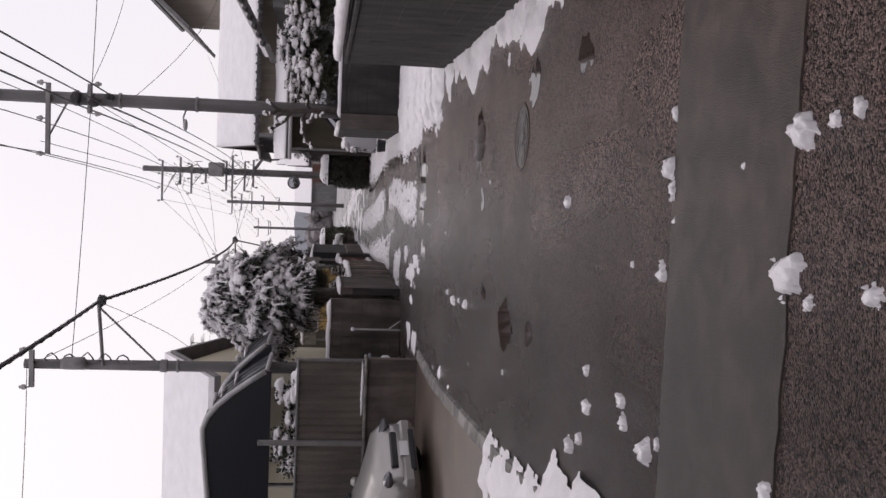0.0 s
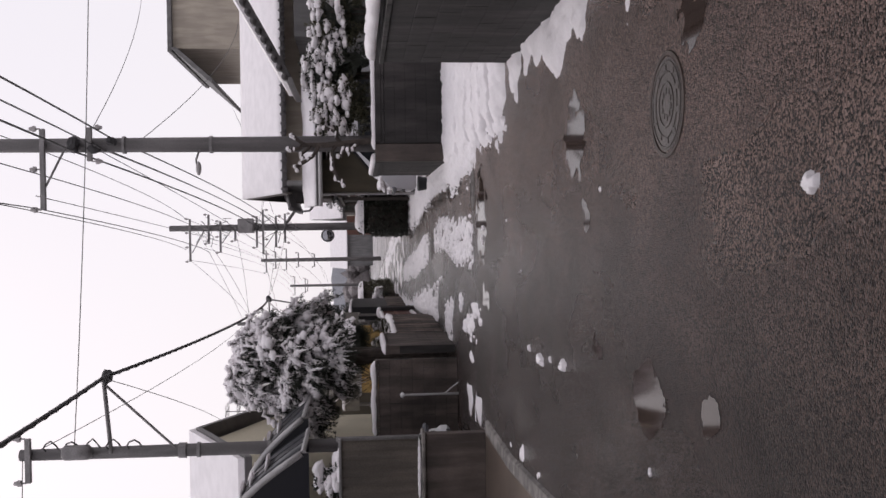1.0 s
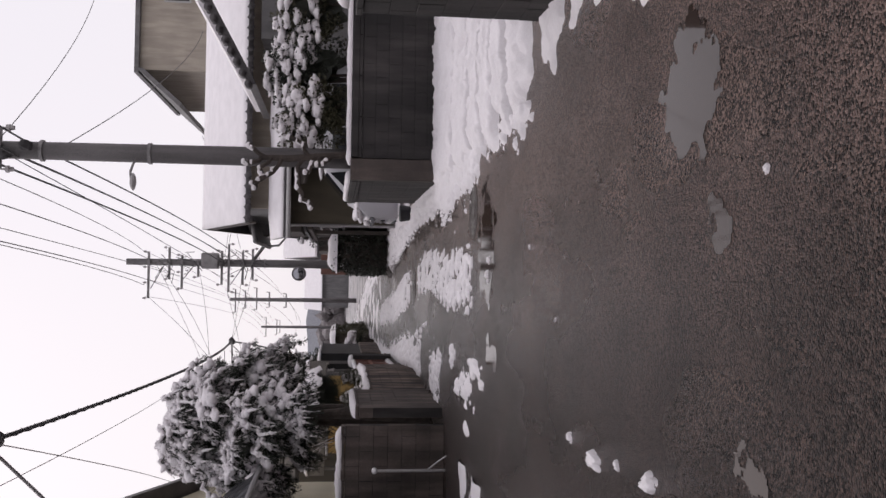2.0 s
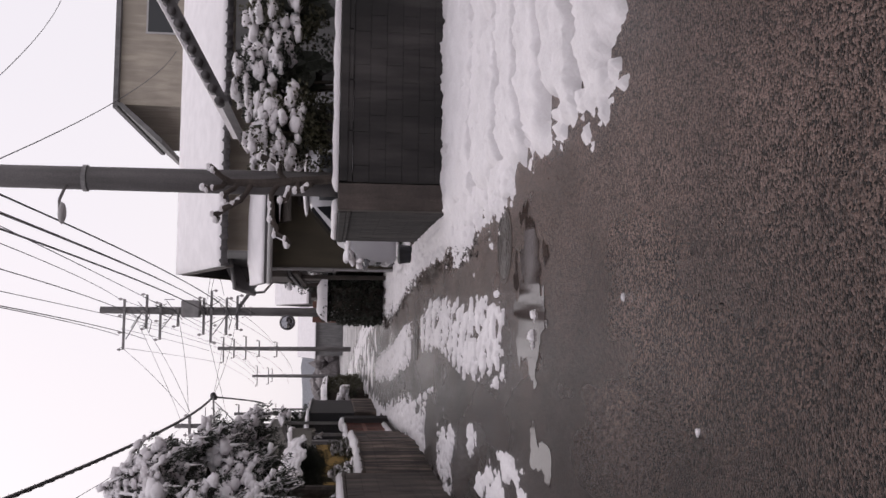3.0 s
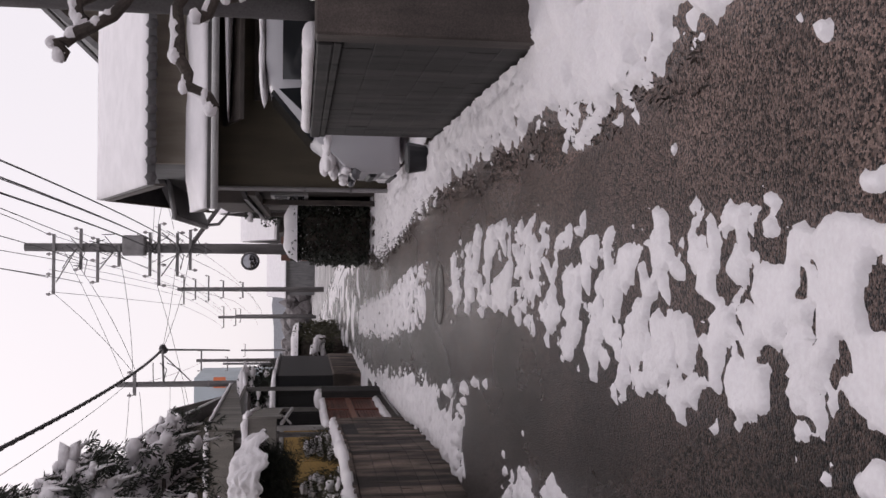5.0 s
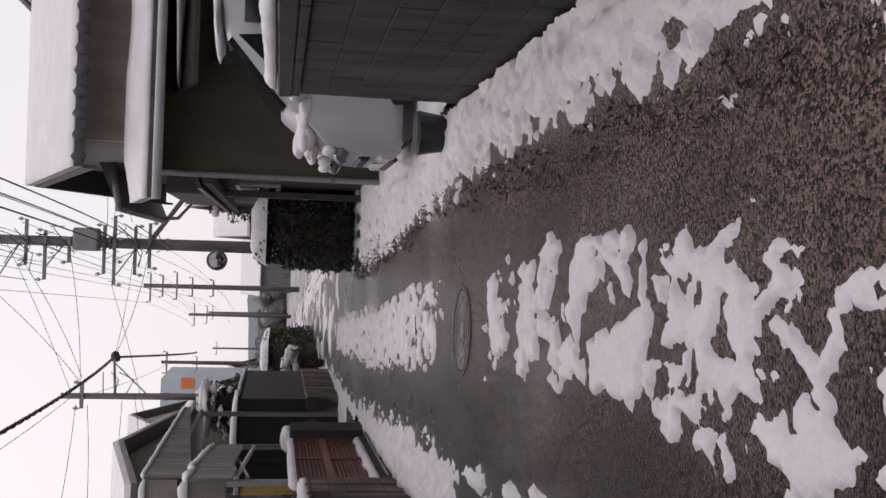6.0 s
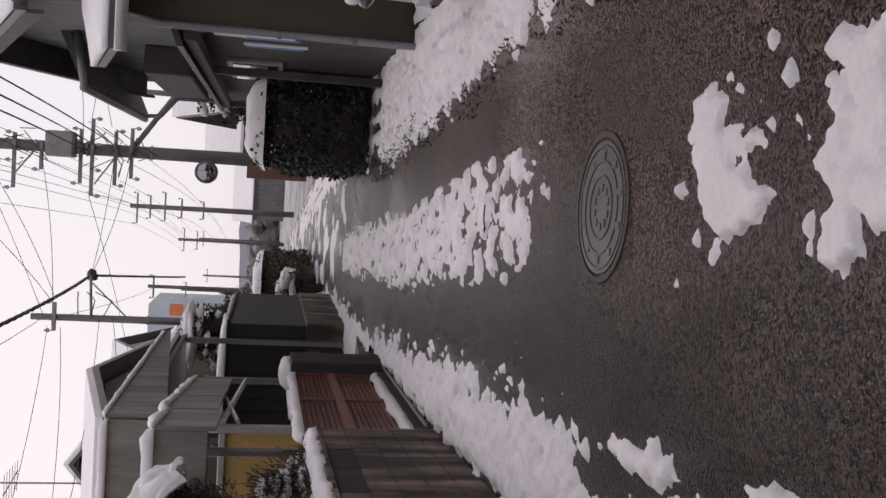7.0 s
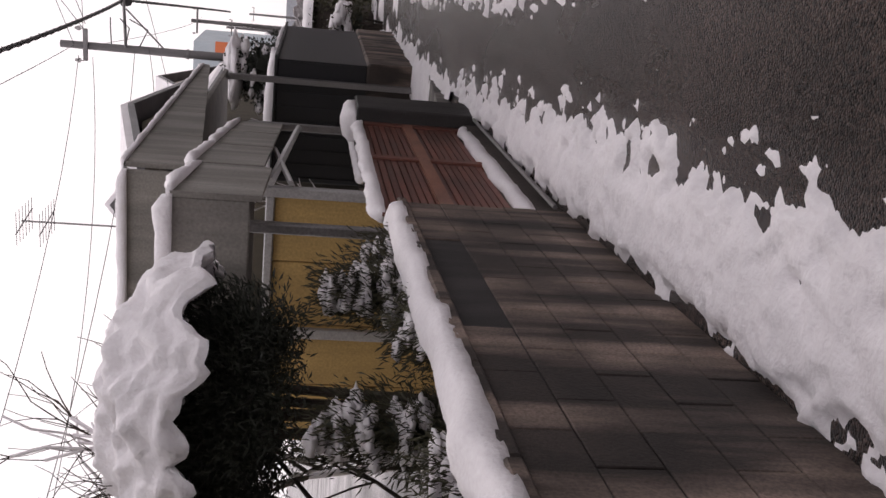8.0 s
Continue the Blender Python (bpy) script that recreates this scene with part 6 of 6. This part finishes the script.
def house(x0, x1, y0, y1, eave, ridge, along, wall, label, over=0.4, windows=()):
    """A gabled house under snow; along: the axis of its ridge."""
    t = thing("house", (x0 + x1) / 2, (y0 + y1) / 2, 0, label, "house", "houses")
    if along == "y":
        m = (x0 + x1) / 2
        part("wall", Geo().prism([(x0, -0.05), (x1, -0.05), (x1, eave), (m, ridge - 0.15), (x0, eave)], 1, y0, y1), wall, t)
        k = (ridge - eave) / (x1 - m)
        roof = [(x0 - over, eave - k * over), (m, ridge), (x1 + over, eave - k * over)]
        top = [(a, b + 0.12) for a, b in roof[::-1]]
        r = part("roof", Geo().prism(roof + top, 1, y0 - over, y1 + over), TILE, t)
        part("snow", Geo().prism([(a * 0.985 + m * 0.015, b + 0.124) for a, b in roof] + [(a * 0.98 + m * 0.02, b + 0.26) for a, b in roof[::-1]], 1, y0 - over + 0.05, y1 + over - 0.05), SNOW, r, "smooth snow on the roof")
    else:
        m = (y0 + y1) / 2
        part("wall", Geo().prism([(y0, -0.05), (y1, -0.05), (y1, eave), (m, ridge - 0.15), (y0, eave)], 0, x0, x1), wall, t)
        k = (ridge - eave) / (y1 - m)
        roof = [(y0 - over, eave - k * over), (m, ridge), (y1 + over, eave - k * over)]
        top = [(a, b + 0.12) for a, b in roof[::-1]]
        r = part("roof", Geo().prism(roof + top, 0, x0 - over, x1 + over), TILE, t)
        part("snow", Geo().prism([(a * 0.985 + m * 0.015, b + 0.124) for a, b in roof] + [(a * 0.98 + m * 0.02, b + 0.26) for a, b in roof[::-1]], 0, x0 - over + 0.05, x1 + over - 0.05), SNOW, r, "smooth snow on the roof")
    for x, z0, z1, w in windows:
        f = part("window", Geo().box(x, y0 - 0.05, z0, x + w, y0 + 0.02, z1, 0.006), ALU, t, "aluminium-framed window")
        part("pane", Geo().box(x + 0.06, y0 - 0.06, z0 + 0.06, x + w / 2 - 0.02, y0 - 0.05, z1 - 0.06, 0.002), GLASS, f)
        part("pane", Geo().box(x + w / 2 + 0.02, y0 - 0.06, z0 + 0.06, x + w - 0.06, y0 - 0.05, z1 - 0.06, 0.002), GLASS, f)
    return t


house(-13, -4.45, 19.6, 24.6, 3.75, 4.95, "x", mat("cream_render", (0.55, 0.5, 0.38), 0.85, 0.1, 0.8, 0.2, 100.0), "cream house with a snow-covered gable roof", 0.3)
house(-9.5, -4.9, 36.5, 44.5, 3.9, 4.75, "x", BROWNWALL, "olive house with a shallow snowy roof", 0.35, ((-6.8, 2.6, 3.6, 1.3), (-8.8, 2.6, 3.6, 1.3)))
house(-10.5, -5.8, 46, 55, 4.3, 6.1, "y", GREYWALL, "grey house with a snow-covered roof", 0.5, ((-8.5, 3.2, 4.1, 1.4),))
house(-24, -9, 62, 76, 5.0, 8.5, "x", BEIGE, "wide house under a broad snowy roof")
house(2.2, 9.5, 50.5, 58, 3.0, 4.6, "x", GREYWALL, "low house with a tiled roof under snow", 0.5, ((3.2, 1.2, 2.3, 1.6),))
house(1.2, 6.5, 62, 70, 2.6, 4.0, "x", DARKWOOD, "small dark house under snow")
house(-4.0, 1.2, 118, 130, 3.0, 5.0, "x", GREYWALL, "far house at the lane's end under snow")
house(-16, -10, 84, 95, 3.4, 5.4, "x", BEIGE, "far house under a snowy roof")
house(-17, -11.5, 108, 120, 3.4, 5.6, "x", GREYWALL, "far house under a snowy roof")
house(1.5, 9, 80, 92, 3.4, 5.6, "x", BEIGE, "far house under a snowy roof")
solo("garden_shed", Geo().box(-0.2, 58, -0.05, 0.9, 60, 2.3), mat("red_brown_sheet", (0.16, 0.075, 0.055), 0.6, 0.2, 2.0, 0.1, 50.0), "small red-brown shed by the lane", "shed")
T = thing("tower_block", -10, 92, 0, "pale blue-grey block with an orange sign", "building", "buildings")
part("wall", Geo().box(-16, 96, -0.05, -10.2, 104, 10.2), mat("blue_grey_cladding", (0.42, 0.47, 0.5), 0.7, 0.08, 0.5, 0.0, 20.0), T)
part("sign", Geo().box(-11.0, 95.9, 7.6, -10.1, 96, 8.6, 0.02), ORANGE, T, "plain orange sign board")

for x, y, z in ((-7.3, 41.2, 4.7),):
    t = thing("tv_antenna", x, y, z, "rooftop television antenna on a thin mast", "antenna", "antennas")
    part("mast", Geo().tube([(x, y, z - 0.15), (x, y, z + 2.4)], 0.022, 6), STEEL, t)
    for h in (1.9, 2.35):
        part("boom", Geo().tube([(x - 0.1, y - 0.6, z + h), (x + 0.1, y + 0.6, z + h)], 0.014, 5), STEEL, t)
        for k in range(6):
            v = -0.55 + 0.22 * k
            part("element", Geo().tube([(x - 0.35, y + v, z + h), (x + 0.35, y + v, z + h)], 0.008, 4), STEEL, t)

# unseen plain houses added to close the near lane and dim sky on the road
house(-13, -5.6, -10, 8.5, 4.8, 7.0, "y", GREYWALL, "plain grey house out of view, added to block sky beside the forecourt")
house(5.2, 13, -10, 10.5, 4.8, 7.0, "y", BROWNWALL, "plain brown house out of view, added to block sky behind the near wall")
house(-9, 9, -30, -20, 4.8, 7.0, "x", GREYWALL, "plain house out of view, added to block sky across the lane's near end")

# far hills, haze put into their colour, and a line of woods
g = Geo()
for i in range(41):
    x = -420 + 21 * i
    g.v += [(x, 900, -1), (x, 900, 20 + 16 * fbm(i * 0.16, 3) + 10 * max(0, 1 - abs(i - 16) / 8))]
for i in range(40):
    g.f.append((2 * i, 2 * i + 2, 2 * i + 3, 2 * i + 1))
solo("backdrop", g, HILL, "far hills with haze put into their pale colour", "backdrop", kind="structure")
g = Geo()
for _ in range(900):
    x, y = rnd(-40, 25), rnd(140, 170)
    h = 3 + 3.5 * abs(fbm(x * 0.1, 2))
    g.blob((x, y, rnd(0.5, h)), (rnd(0.6, 1.5), 1.0, rnd(0.6, 1.4)), 1, 0.4)
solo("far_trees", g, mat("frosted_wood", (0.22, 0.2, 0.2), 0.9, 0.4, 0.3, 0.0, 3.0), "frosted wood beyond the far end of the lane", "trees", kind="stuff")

# ---------------------------------------------------------------- blocks of the walls


def block_wall(wall, a, b, height, thick, material, first=0.0, course=0.19, length=0.39, cap=True, notch=()):
    """Courses of hollow blocks with recessed joints, each block an object on a shared mesh."""
    a, b = Vector((*a, 0)), Vector((*b, 0))
    d = (b - a).normalized()
    turn = math.atan2(d.y, d.x)
    n = Vector((-d.y, d.x, 0))
    total = (b - a).length
    off = base_of[wall.name]
    q = [a + n * (thick / 2 - 0.006), b + n * (thick / 2 - 0.006), b - n * (thick / 2 - 0.006), a - n * (thick / 2 - 0.006)]
    part("mortar_core", Geo().prism([(p.x, p.y) for p in q], 2, -0.05, height - 0.01), CONC_DARK, wall, "dark recessed joints")
    shared = {}

    def mesh(le):
        key = round(le, 3)
        if key not in shared:
            shared[key] = Geo().box(-le / 2, -thick / 2, 0, le / 2, thick / 2, course - 0.005, 0.003).mesh("brick", material)
        return shared[key]
    rows = int(round(height / course))
    for r in range(rows):
        s = first if r % 2 == 0 else first - (length + 0.006) / 2
        while s < total - 0.02:
            lo, hi = max(0.0, s), min(total, s + length)
            s += length + 0.006
            if hi - lo < 0.06 or (r, int(lo / 0.4)) in notch:
                continue
            ob = new("brick", mesh(hi - lo))
            p = a + d * (lo + hi) / 2
            ob.parent = wall
            ob.location = (p.x - off[0] + rnd(-0.002, 0.002), p.y - off[1] + rnd(-0.002, 0.002), r * course)
            ob.rotation_euler = (0, 0, turn)
    if cap:
        s = 0.0
        while s < total - 0.02:
            hi = min(total, s + 0.6)
            c = a + d * (s + hi) / 2
            key = ("cap", round(hi - s, 3))
            if key not in shared:
                shared[key] = Geo().box(-(hi - s) / 2 + 0.003, -thick / 2 - 0.02, 0, (hi - s) / 2 - 0.003, thick / 2 + 0.02, 0.05, 0.008).mesh("coping_stone", material)
            ob = new("coping_stone", shared[key])
            ob.parent = wall
            ob.location = (c.x - off[0], c.y - off[1], rows * course)
            ob.rotation_euler = (0, 0, turn)
            s = hi


block_wall(WL, (-2.15, 20.35), (-2.05, 22.8), 0.875, 0.14, BLOCK, course=0.175)
block_wall(WL, (-2.05, 22.81), (-2.30, 26.38), 0.875, 0.14, BLOCK, course=0.175, notch=((4, 3), (4, 4), (4, 5)))
block_wall(WL, (-2.14, 18.1), (-2.15, 20.34), 1.14, 0.14, BLOCK_MID)
block_wall(W2, (-3.6, 17.88), (-2.27, 17.88), 1.33, 0.15, BLOCK_MID)
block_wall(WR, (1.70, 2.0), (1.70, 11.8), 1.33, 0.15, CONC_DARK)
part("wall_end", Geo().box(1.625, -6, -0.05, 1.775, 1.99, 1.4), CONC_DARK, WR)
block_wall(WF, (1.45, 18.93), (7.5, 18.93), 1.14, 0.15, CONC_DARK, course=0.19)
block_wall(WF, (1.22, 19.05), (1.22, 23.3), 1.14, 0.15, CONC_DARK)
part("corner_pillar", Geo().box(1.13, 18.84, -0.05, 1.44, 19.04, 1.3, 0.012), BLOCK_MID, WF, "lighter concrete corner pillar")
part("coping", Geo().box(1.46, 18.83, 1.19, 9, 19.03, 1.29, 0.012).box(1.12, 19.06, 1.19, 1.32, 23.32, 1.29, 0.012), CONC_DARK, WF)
